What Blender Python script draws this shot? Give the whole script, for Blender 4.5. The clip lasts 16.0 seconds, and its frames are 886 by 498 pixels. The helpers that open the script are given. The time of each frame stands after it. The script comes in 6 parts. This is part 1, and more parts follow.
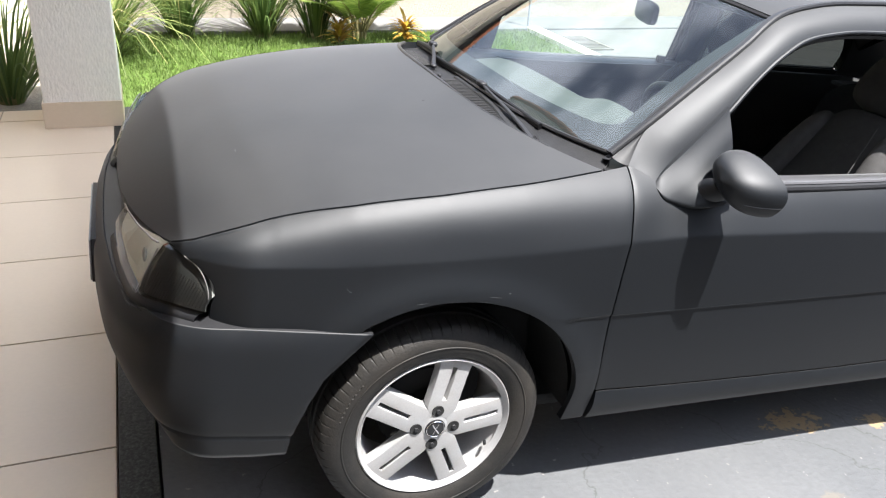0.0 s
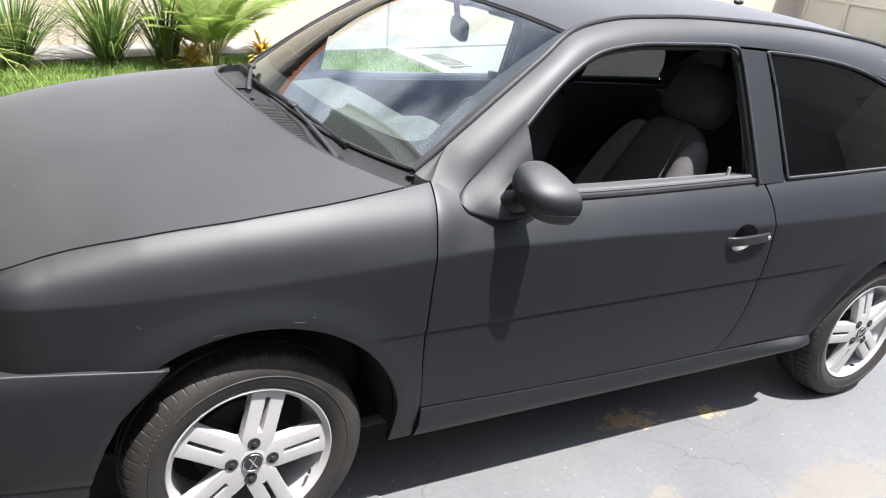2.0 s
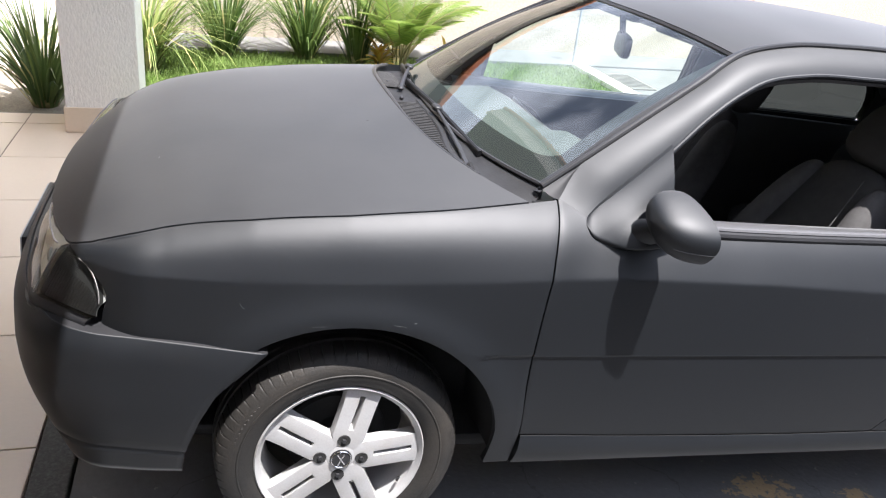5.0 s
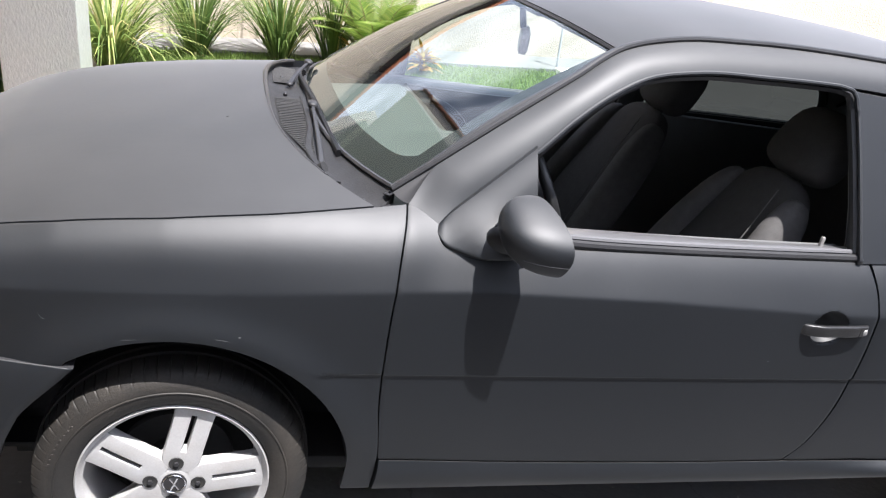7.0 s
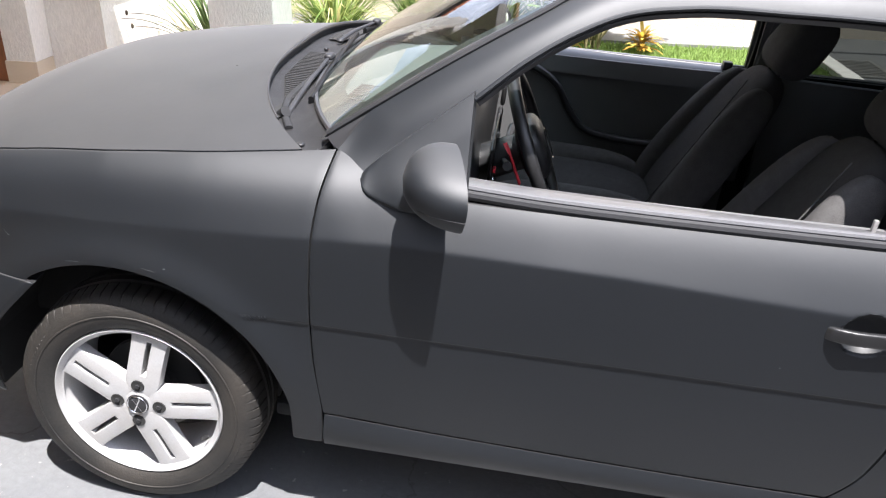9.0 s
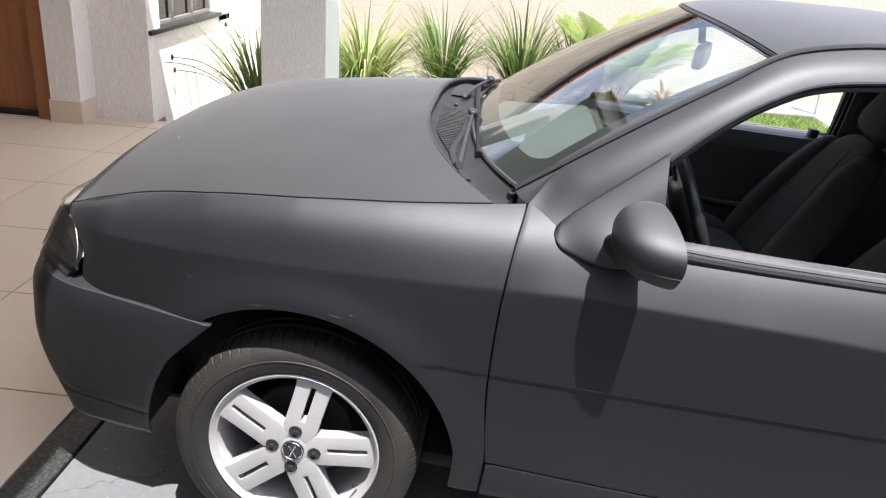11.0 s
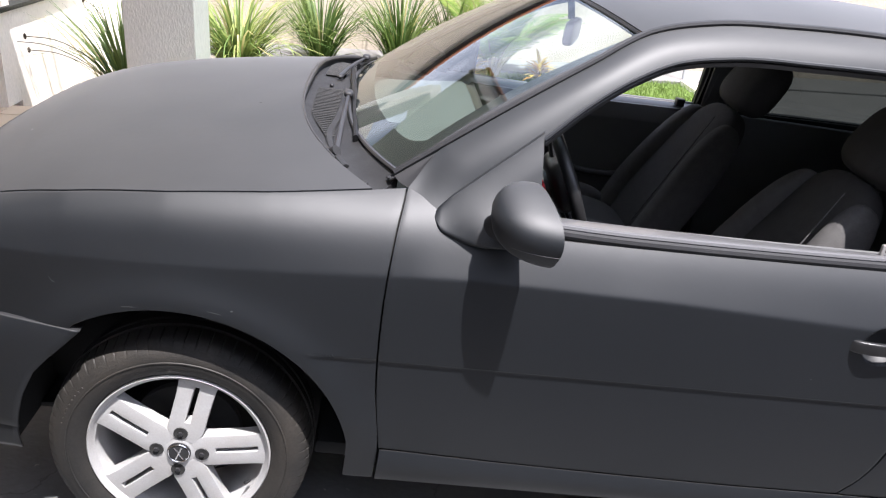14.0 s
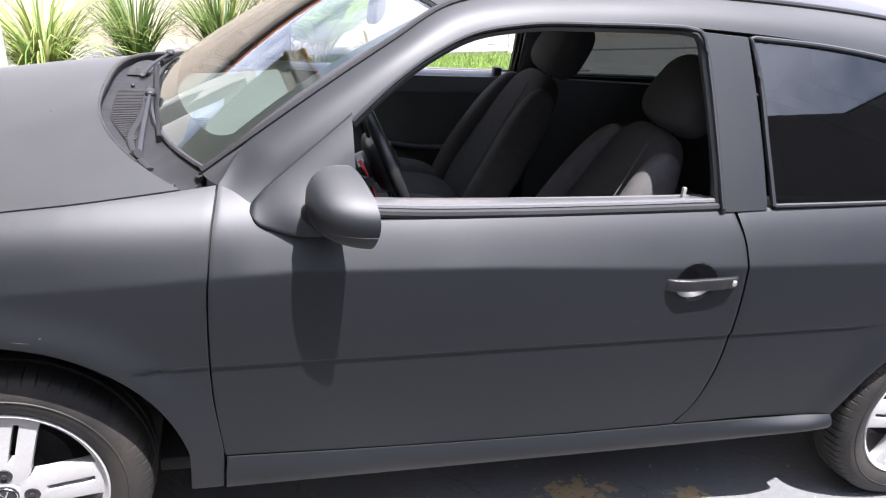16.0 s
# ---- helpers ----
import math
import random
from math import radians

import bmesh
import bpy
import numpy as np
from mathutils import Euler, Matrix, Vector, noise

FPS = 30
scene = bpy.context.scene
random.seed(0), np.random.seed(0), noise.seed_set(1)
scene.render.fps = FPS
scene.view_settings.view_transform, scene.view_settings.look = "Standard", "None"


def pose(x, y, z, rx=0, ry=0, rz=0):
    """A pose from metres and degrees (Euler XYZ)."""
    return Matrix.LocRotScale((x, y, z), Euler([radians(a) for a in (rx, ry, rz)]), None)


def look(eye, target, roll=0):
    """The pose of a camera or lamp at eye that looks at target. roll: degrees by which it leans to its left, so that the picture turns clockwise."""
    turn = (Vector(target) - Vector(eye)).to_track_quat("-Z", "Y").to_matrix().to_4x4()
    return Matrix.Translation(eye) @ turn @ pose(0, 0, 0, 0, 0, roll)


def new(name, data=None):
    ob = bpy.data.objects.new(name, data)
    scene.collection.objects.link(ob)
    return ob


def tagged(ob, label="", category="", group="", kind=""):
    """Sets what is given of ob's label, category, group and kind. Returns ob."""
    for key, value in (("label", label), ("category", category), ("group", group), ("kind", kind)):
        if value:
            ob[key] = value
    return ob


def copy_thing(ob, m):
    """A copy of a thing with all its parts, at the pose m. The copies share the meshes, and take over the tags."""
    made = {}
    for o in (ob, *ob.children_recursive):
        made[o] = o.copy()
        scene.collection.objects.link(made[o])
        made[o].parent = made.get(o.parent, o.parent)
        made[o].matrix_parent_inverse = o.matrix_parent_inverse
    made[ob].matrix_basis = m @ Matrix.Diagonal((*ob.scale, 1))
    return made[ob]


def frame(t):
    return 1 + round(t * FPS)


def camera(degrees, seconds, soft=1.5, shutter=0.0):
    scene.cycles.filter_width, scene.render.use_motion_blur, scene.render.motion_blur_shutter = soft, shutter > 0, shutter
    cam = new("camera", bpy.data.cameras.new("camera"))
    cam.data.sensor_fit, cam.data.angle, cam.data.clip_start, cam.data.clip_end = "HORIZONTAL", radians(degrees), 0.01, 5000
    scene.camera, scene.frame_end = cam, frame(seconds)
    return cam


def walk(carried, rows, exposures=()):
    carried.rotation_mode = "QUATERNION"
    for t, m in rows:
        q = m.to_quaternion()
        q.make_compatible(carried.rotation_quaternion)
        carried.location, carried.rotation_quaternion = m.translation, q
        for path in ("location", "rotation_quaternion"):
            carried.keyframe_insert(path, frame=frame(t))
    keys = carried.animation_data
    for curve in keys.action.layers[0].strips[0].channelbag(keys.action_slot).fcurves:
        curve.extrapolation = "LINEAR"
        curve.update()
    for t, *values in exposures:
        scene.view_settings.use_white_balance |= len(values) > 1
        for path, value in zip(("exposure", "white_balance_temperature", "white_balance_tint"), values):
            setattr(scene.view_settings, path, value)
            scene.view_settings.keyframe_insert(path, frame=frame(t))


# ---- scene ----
cam = camera(58.5, 16.0, 1.2)
# The car stands nose-up on a ramp; its own axes and the camera's rows are turned by the ramp's angle.
RAMP = pose(0, 0, 0, 0, 4.6, 0)
EAVE = -0.16
PATH = [
    (0, (-0.714, -1.423, 1.538), (0.032, 0.236, 0.707), 8.7),
    (0.5, (-0.709, -1.392, 1.543), (0.153, 0.212, 0.716), 9.7),
    (1, (-0.647, -1.424, 1.563), (0.335, 0.121, 0.756), 10.1),
    (1.5, (-0.585, -1.474, 1.565), (0.442, 0.048, 0.771), 8.9),
    (2, (-0.518, -1.487, 1.561), (0.475, 0.078, 0.81), 8.4),
    (2.5, (-0.417, -1.381, 1.544), (0.572, 0.21, 0.843), 9.2),
    (3, (-0.326, -1.339, 1.547), (0.621, 0.265, 0.821), 9.0),
    (3.5, (-0.27, -1.422, 1.558), (0.481, 0.266, 0.792), 11.1),
    (3.7, (-0.219, -1.477, 1.548), (0.339, 0.27, 0.75), 9.7),
    (5.8, (-0.439, -1.437, 1.551), (0.201, 0.292, 0.776), 11.7),
    (6, (-0.411, -1.425, 1.552), (0.241, 0.296, 0.77), 11.6),
    (6.5, (-0.193, -1.423, 1.56), (0.408, 0.319, 0.781), 11.4),
    (7, (0.037, -1.415, 1.557), (0.604, 0.339, 0.781), 11.3),
    (7.5, (0.308, -1.329, 1.528), (0.898, 0.429, 0.778), 11.3),
    (8, (0.555, -1.299, 1.546), (1.079, 0.466, 0.766), 10.6),
    (8.5, (0.758, -1.366, 1.539), (0.921, 0.436, 0.685), 9.3),
    (9, (0.774, -1.389, 1.539), (0.656, 0.397, 0.647), 6.7),
    (9.5, (0.649, -1.432, 1.54), (0.491, 0.387, 0.724), 7.2),
    (10, (0.411, -1.463, 1.523), (0.338, 0.376, 0.742), 9.1),
    (10.2, (0.384, -1.473, 1.499), (0.291, 0.371, 0.731), 8.9),
    (12.5, (0.29, -1.474, 1.532), (0.31, 0.364, 0.745), 9.9),
    (13, (0.291, -1.469, 1.531), (0.313, 0.366, 0.735), 10.0),
    (13.5, (0.303, -1.455, 1.53), (0.349, 0.38, 0.734), 10.3),
    (14, (0.343, -1.447, 1.53), (0.562, 0.375, 0.736), 9.6),
    (14.5, (0.344, -1.443, 1.53), (0.647, 0.366, 0.731), 9.4),
    (15, (0.348, -1.437, 1.53), (0.689, 0.361, 0.723), 10.0),
    (15.5, (0.391, -1.445, 1.534), (0.837, 0.329, 0.725), 8.7),
    (16, (0.423, -1.448, 1.536), (0.985, 0.302, 0.748), 6.7),
]
walk(cam, [(t, RAMP @ look(eye, target, roll)) for t, eye, target, roll in PATH], [(0.0, 1.88, 6450, 10), (1.5, 1.93, 6480, 11), (3.5, 1.90, 6420, 13), (7.0, 1.93, 6380, 13), (8.0, 2.12, 6370, 13), (9.3, 2.14, 6420, 13), (10.0, 1.79, 6420, 14), (12.5, 1.79, 6400, 14), (14.0, 1.81, 6370, 15), (16.0, 2.24, 6280, 16.5)])

# ---- daylight ----
SUN = (RAMP.to_3x3() @ Vector((0.12, -0.32, 1.0))).normalized()
world = bpy.data.worlds.new("sky")
scene.world = world
world.use_nodes = True
wn, wl = world.node_tree.nodes, world.node_tree.links
wn.clear()
sky = wn.new("ShaderNodeTexSky")
sky.sky_type, sky.sun_disc, sky.dust_density = "NISHITA", False, 1.5
sky.sun_elevation = math.asin(SUN.z)
sky.sun_rotation = math.atan2(SUN.x, SUN.y)
sky_at = wn.new("ShaderNodeTexCoord")
cloud = wn.new("ShaderNodeTexNoise")
cloud.inputs["Scale"].default_value, cloud.inputs["Detail"].default_value = 2.6, 8
cloud.inputs["Roughness"].default_value, cloud.inputs["Distortion"].default_value = 0.6, 0.5
cloud_ramp = wn.new("ShaderNodeValToRGB")
cloud_ramp.color_ramp.elements[0].position, cloud_ramp.color_ramp.elements[1].position = 0.41, 0.60
cloud_ramp.color_ramp.elements[0].color = (0.14, 0.14, 0.14, 1)
cloud_mix = wn.new("ShaderNodeMixRGB")
cloud_mix.inputs[2].default_value = (12.0, 13.0, 15.4, 1)
sky_out = wn.new("ShaderNodeBackground")
sky_out.inputs["Strength"].default_value = 0.0706
sky_end = wn.new("ShaderNodeOutputWorld")
wl.new(sky_at.outputs["Generated"], cloud.inputs["Vector"])
wl.new(cloud.outputs["Fac"], cloud_ramp.inputs["Fac"])
wl.new(cloud_ramp.outputs["Color"], cloud_mix.inputs[0])
wl.new(sky.outputs["Color"], cloud_mix.inputs[1])
wl.new(cloud_mix.outputs["Color"], sky_out.inputs["Color"])
wl.new(sky_out.outputs["Background"], sky_end.inputs["Surface"])
sun = new("sun", bpy.data.lights.new("sun", "SUN"))
sun.data.energy, sun.data.angle, sun.data.color = 5.0, radians(0.53), (1.0, 0.97, 0.93)
sun.matrix_world = look(SUN * 30, (0, 0, 0))

# ---- materials ----
def material(name, colour, rough=0.6, metal=0.0, spec=0.5, second=None, scale=6.0, amount=0.5, fine=0.0, fine_scale=300.0,
             bump=0.0, bump_scale=80.0, rough_var=0.0, coat=0.0, stretch=(1, 1, 1), vary=0.0):
    """A surface with a base colour, a second colour in soft patches, fine grain, relief and uneven gloss."""
    m = bpy.data.materials.new(name)
    m.use_nodes = True
    n, l = m.node_tree.nodes, m.node_tree.links
    b = n["Principled BSDF"]
    b.inputs["Base Color"].default_value = (*colour, 1)
    b.inputs["Roughness"].default_value, b.inputs["Metallic"].default_value = rough, metal
    b.inputs["Specular IOR Level"].default_value, b.inputs["Coat Weight"].default_value = spec, coat
    at = n.new("ShaderNodeTexCoord")
    mp = n.new("ShaderNodeMapping")
    mp.inputs["Scale"].default_value = stretch
    l.new(at.outputs["Object"], mp.inputs["Vector"])

    def noise_at(s, detail=5.0):
        t = n.new("ShaderNodeTexNoise")
        t.inputs["Scale"].default_value, t.inputs["Detail"].default_value = s, detail
        l.new(mp.outputs["Vector"], t.inputs["Vector"])
        return t.outputs["Fac"]

    def ramp(src, lo, hi, a, c):
        r = n.new("ShaderNodeMapRange")
        r.inputs["From Min"].default_value, r.inputs["From Max"].default_value = lo, hi
        r.inputs["To Min"].default_value, r.inputs["To Max"].default_value = a, c
        l.new(src, r.inputs["Value"])
        return r.outputs["Result"]

    col = None
    if second is not None:
        mix = n.new("ShaderNodeMixRGB")
        mix.inputs[1].default_value, mix.inputs[2].default_value = (*colour, 1), (*second, 1)
        l.new(ramp(noise_at(scale), 0.35, 0.7, 0.0, amount), mix.inputs[0])
        col = mix.outputs["Color"]
    if fine:
        mul = n.new("ShaderNodeMixRGB")
        mul.blend_type = "MULTIPLY"
        mul.inputs[0].default_value = 1.0
        mul.inputs[1].default_value = (*colour, 1)
        if col is not None:
            l.new(col, mul.inputs[1])
        l.new(ramp(noise_at(fine_scale, 3), 0.3, 0.7, 1 - fine, 1 + fine), mul.inputs[2])
        col = mul.outputs["Color"]
    if vary:
        info = n.new("ShaderNodeObjectInfo")
        mv = n.new("ShaderNodeMixRGB")
        mv.blend_type = "MULTIPLY"
        mv.inputs[0].default_value = 1.0
        mv.inputs[1].default_value = (*colour, 1)
        if col is not None:
            l.new(col, mv.inputs[1])
        l.new(ramp(info.outputs["Random"], 0, 1, 1 - vary, 1 + vary), mv.inputs[2])
        col = mv.outputs["Color"]
    if col is not None:
        l.new(col, b.inputs["Base Color"])
    if rough_var:
        l.new(ramp(noise_at(scale * 1.7), 0.3, 0.7, rough - rough_var, rough + rough_var), b.inputs["Roughness"])
    if bump:
        bn = n.new("ShaderNodeBump")
        bn.inputs["Strength"].default_value, bn.inputs["Distance"].default_value = bump, 0.01
        l.new(noise_at(bump_scale), bn.inputs["Height"])
        l.new(bn.outputs["Normal"], b.inputs["Normal"])
    return m


def island_vary(m, amount=0.3, hue=None):
    """Lets each blade or leaf of a joined mesh differ a little in brightness and towards a second hue, and pass some light."""
    n, l = m.node_tree.nodes, m.node_tree.links
    b = n["Principled BSDF"]
    geo = n.new("ShaderNodeNewGeometry")
    mix = n.new("ShaderNodeMixRGB")
    base = b.inputs["Base Color"].default_value
    mix.inputs[1].default_value = base
    mix.inputs[2].default_value = (*(hue or [c * (1 + amount) for c in base[:3]]), 1)
    l.new(geo.outputs["Random Per Island"], mix.inputs[0])
    l.new(mix.outputs["Color"], b.inputs["Base Color"])
    thin, both_ways, out = n.new("ShaderNodeBsdfTranslucent"), n.new("ShaderNodeMixShader"), n["Material Output"]
    both_ways.inputs[0].default_value = 0.38
    l.new(mix.outputs["Color"], thin.inputs["Color"])
    l.new(b.outputs["BSDF"], both_ways.inputs[1])
    l.new(thin.outputs["BSDF"], both_ways.inputs[2])
    l.new(both_ways.outputs["Shader"], out.inputs["Surface"])
    return m


def glass(name, tint, clear, rough=0.0, ior=1.5):
    """A pane: the share clear passes through with the tint, the rest is mirrored by the angle."""
    m = bpy.data.materials.new(name)
    m.use_nodes = True
    n, l = m.node_tree.nodes, m.node_tree.links
    n.clear()
    out = n.new("ShaderNodeOutputMaterial")
    mix, face, power, scale, add = n.new("ShaderNodeMixShader"), n.new("ShaderNodeLayerWeight"), n.new("ShaderNodeMath"), n.new("ShaderNodeMath"), n.new("ShaderNodeMath")
    tr, gl = n.new("ShaderNodeBsdfTransparent"), n.new("ShaderNodeBsdfGlossy")
    f0 = ((ior - 1) / (ior + 1)) ** 2
    face.inputs["Blend"].default_value = 0.5
    power.operation, scale.operation, add.operation = "POWER", "MULTIPLY", "ADD"
    power.inputs[1].default_value, scale.inputs[1].default_value, add.inputs[1].default_value = 5.0, 1 - f0, f0
    l.new(face.outputs["Facing"], power.inputs[0])
    l.new(power.outputs[0], scale.inputs[0])
    l.new(scale.outputs[0], add.inputs[0])
    tr.inputs["Color"].default_value = (*[c * clear for c in tint], 1)
    gl.inputs["Roughness"].default_value = rough
    l.new(add.outputs[0], mix.inputs[0])
    l.new(tr.outputs["BSDF"], mix.inputs[1])
    l.new(gl.outputs["BSDF"], mix.inputs[2])
    l.new(mix.outputs["Shader"], out.inputs["Surface"])
    return m


def satin(name, colour, second, rough, f0):
    """Rolled-on satin paint: a dark body colour under a broad gloss, cloudy and finely grained."""
    m = bpy.data.materials.new(name)
    m.use_nodes = True
    n, l = m.node_tree.nodes, m.node_tree.links
    n.clear()
    out, mix, fres = n.new("ShaderNodeOutputMaterial"), n.new("ShaderNodeMixShader"), n.new("ShaderNodeLayerWeight")
    body, gloss, at, bump = n.new("ShaderNodeBsdfDiffuse"), n.new("ShaderNodeBsdfGlossy"), n.new("ShaderNodeTexCoord"), n.new("ShaderNodeBump")
    hazy, lobes = n.new("ShaderNodeBsdfGlossy"), n.new("ShaderNodeMixShader")
    gloss.distribution, hazy.distribution = "BECKMANN", "GGX"
    lobes.inputs[0].default_value = 0.72
    hazy.inputs["Color"].default_value = (0.98, 0.985, 1.0, 1)
    gloss.inputs["Color"].default_value = (0.98, 0.985, 1.0, 1)
    fres.inputs["Blend"].default_value = 0.5
    power, span, share = n.new("ShaderNodeMath"), n.new("ShaderNodeMath"), n.new("ShaderNodeMath")
    power.operation, span.operation, share.operation = "POWER", "MULTIPLY", "ADD"
    power.inputs[1].default_value, span.inputs[1].default_value, share.inputs[1].default_value = 3.5, 0.20, f0

    def cloudy(scale, detail, lo, hi):
        t, r = n.new("ShaderNodeTexNoise"), n.new("ShaderNodeMapRange")
        t.inputs["Scale"].default_value, t.inputs["Detail"].default_value = scale, detail
        r.inputs["From Min"].default_value, r.inputs["From Max"].default_value = 0.3, 0.7
        r.inputs["To Min"].default_value, r.inputs["To Max"].default_value = lo, hi
        l.new(at.outputs["Object"], t.inputs["Vector"])
        l.new(t.outputs["Fac"], r.inputs["Value"])
        return r.outputs["Result"]

    tone, grain = n.new("ShaderNodeMixRGB"), n.new("ShaderNodeMixRGB")
    tone.inputs[1].default_value, tone.inputs[2].default_value = (*colour, 1), (*second, 1)
    grain.blend_type = "MULTIPLY"
    grain.inputs[0].default_value = 1.0
    l.new(cloudy(2.4, 6, 0, 1), tone.inputs[0])
    l.new(tone.outputs["Color"], grain.inputs[1])
    l.new(cloudy(700, 3, 0.8, 1.2), grain.inputs[2])
    # upward faces get a paler body colour that stands in for sunlight
    faces, height, upturn = n.new("ShaderNodeNewGeometry"), n.new("ShaderNodeSeparateXYZ"), n.new("ShaderNodeMapRange")
    upturn.interpolation_type = "SMOOTHSTEP"
    upturn.inputs["From Min"].default_value, upturn.inputs["From Max"].default_value = 0.72, 0.99
    sun_tone, layer = n.new("ShaderNodeMixRGB"), n.new("ShaderNodeMath")
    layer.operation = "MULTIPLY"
    sun_tone.inputs[2].default_value = (0.0250, 0.0250, 0.0255, 1)
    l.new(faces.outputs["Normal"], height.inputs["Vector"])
    l.new(height.outputs["Z"], upturn.inputs["Value"])
    l.new(upturn.outputs["Result"], layer.inputs[0])
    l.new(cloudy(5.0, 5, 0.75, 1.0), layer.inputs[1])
    l.new(layer.outputs[0], sun_tone.inputs[0])
    l.new(grain.outputs["Color"], sun_tone.inputs[1])
    l.new(sun_tone.outputs["Color"], body.inputs["Color"])
    uneven = cloudy(3.1, 6, rough - 0.03, rough + 0.03)
    l.new(uneven, gloss.inputs["Roughness"])
    l.new(uneven, hazy.inputs["Roughness"])
    l.new(gloss.outputs["BSDF"], lobes.inputs[1])
    l.new(hazy.outputs["BSDF"], lobes.inputs[2])
    bump.inputs["Strength"].default_value, bump.inputs["Distance"].default_value = 0.008, 0.01
    l.new(cloudy(45, 5, 0, 1), bump.inputs["Height"])
    for node in (body, gloss, hazy, fres):
        l.new(bump.outputs["Normal"], node.inputs["Normal"])
    l.new(fres.outputs["Facing"], power.inputs[0])
    l.new(power.outputs[0], span.inputs[0])
    l.new(span.outputs[0], share.inputs[0])
    l.new(share.outputs[0], mix.inputs[0])
    l.new(body.outputs["BSDF"], mix.inputs[1])
    l.new(lobes.outputs["Shader"], mix.inputs[2])
    l.new(mix.outputs["Shader"], out.inputs["Surface"])
    return m


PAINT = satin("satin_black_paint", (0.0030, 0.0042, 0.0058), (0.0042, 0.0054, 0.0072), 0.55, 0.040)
TRIM = material("black_plastic", (0.014, 0.014, 0.0155), 0.48, spec=0.32, second=(0.024, 0.024, 0.0255), scale=9, amount=0.5, bump=0.05, bump_scale=500)
RUBBER = material("black_rubber", (0.015, 0.015, 0.016), 0.42)
DARK = material("dark_cavity", (0.010, 0.010, 0.010), 0.95)
TYRE = material("tyre_rubber", (0.010, 0.0098, 0.0095), 0.62, spec=0.32, second=(0.034, 0.029, 0.024), scale=7, amount=0.6, fine=0.2, fine_scale=180, bump=0.12, bump_scale=260)
ALLOY = material("painted_alloy", (0.34, 0.34, 0.345), 0.50, metal=0.3, second=(0.29, 0.275, 0.255), scale=14, amount=0.5, fine=0.05, fine_scale=250, rough_var=0.06)
CHROME = material("chrome", (0.75, 0.75, 0.76), 0.14, metal=1.0)
STEEL = material("dull_steel", (0.35, 0.34, 0.33), 0.5, metal=0.8)
WINDSCREEN = glass("green_windscreen_glass", (0.82, 0.96, 0.90), 0.84, ior=2.0)
TINTED = glass("dark_tinted_glass", (0.34, 0.38, 0.37), 0.20, ior=1.72)
SMOKED = glass("smoked_lens", (0.45, 0.45, 0.45), 0.6)
CLEAR = glass("clear_lens", (0.93, 0.93, 0.9), 0.95)
LENS = material("lamp_reflector", (0.68, 0.68, 0.62), 0.4, fine=0.06, fine_scale=200)
LENS_GREY = material("grey_ribbed_reflector", (0.26, 0.27, 0.26), 0.4, fine=0.15, fine_scale=250)
COWL_PLASTIC = material("weathered_cowl_plastic", (0.011, 0.011, 0.012), 0.62, spec=0.25, second=(0.019, 0.019, 0.020), scale=14, amount=0.6, bump=0.12, bump_scale=260, rough_var=0.06)
WIPER = material("wiper_black", (0.004, 0.004, 0.0045), 0.5, spec=0.2, fine=0.2, fine_scale=200)
BELT = material("grey_belt_rubber", (0.085, 0.085, 0.09), 0.3, fine=0.08, fine_scale=200)
# near-black for the unseen ground that dims reflections in the flank
GROUND_FILL = material("dark_ground_fill", (0.030, 0.030, 0.032), 0.9, second=(0.042, 0.041, 0.04), scale=4, amount=0.6, fine=0.3, fine_scale=150, bump=0.5, bump_scale=200)
DASH = material("dashboard_plastic", (0.058, 0.063, 0.060), 0.7, second=(0.072, 0.078, 0.074), scale=8, amount=0.5)
FABRIC = material("charcoal_seat_cloth", (0.034, 0.033, 0.033), 0.95, spec=0.2, second=(0.044, 0.043, 0.043), scale=40, amount=0.6, fine=0.25, fine_scale=500, bump=0.3, bump_scale=420)
FABRIC2 = material("grey_seat_cloth", (0.056, 0.054, 0.054), 0.95, spec=0.2, second=(0.074, 0.072, 0.071), scale=40, amount=0.6, fine=0.25, fine_scale=500, bump=0.3, bump_scale=420)
CARD = material("black_door_lining", (0.085, 0.086, 0.088), 0.5, bump=0.1, bump_scale=350, second=(0.105, 0.106, 0.108), scale=12, amount=0.4)
LINING = material("grey_roof_lining", (0.24, 0.24, 0.235), 0.9, second=(0.28, 0.28, 0.275), scale=30, amount=0.5, fine=0.1, fine_scale=300)
GRIP = material("black_leather_grip", (0.010, 0.010, 0.0105), 0.36, spec=0.4, second=(0.016, 0.016, 0.017), scale=20, amount=0.5, bump=0.1, bump_scale=400)
RED = material("red_strap", (0.45, 0.02, 0.03), 0.5, fine=0.1)
RENDER = material("white_textured_render", (0.86, 0.81, 0.74), 0.85, spec=0.25, second=(0.81, 0.755, 0.685), scale=3, amount=0.4, fine=0.06, fine_scale=70, bump=0.6, bump_scale=85, stretch=(1, 1, 0.4))
CREAM = material("cream_textured_render", (0.44, 0.385, 0.315), 0.88, spec=0.2, second=(0.38, 0.325, 0.26), scale=2.0, amount=0.5, fine=0.1, fine_scale=40, bump=0.9, bump_scale=60)
TILE = material("beige_porcelain_tile", (0.68, 0.55, 0.41), 0.30, second=(0.64, 0.52, 0.38), scale=1.3, amount=0.4, fine=0.015, fine_scale=60, stretch=(1, 1.6, 1), vary=0.03)
GROUT = material("brown_grout", (0.20, 0.15, 0.11), 0.9, fine=0.2, fine_scale=120)
GRANITE = material("black_granite", (0.008, 0.0083, 0.008), 0.5, spec=0.25, second=(0.055, 0.058, 0.054), scale=85, amount=0.75, fine=0.6, fine_scale=180)
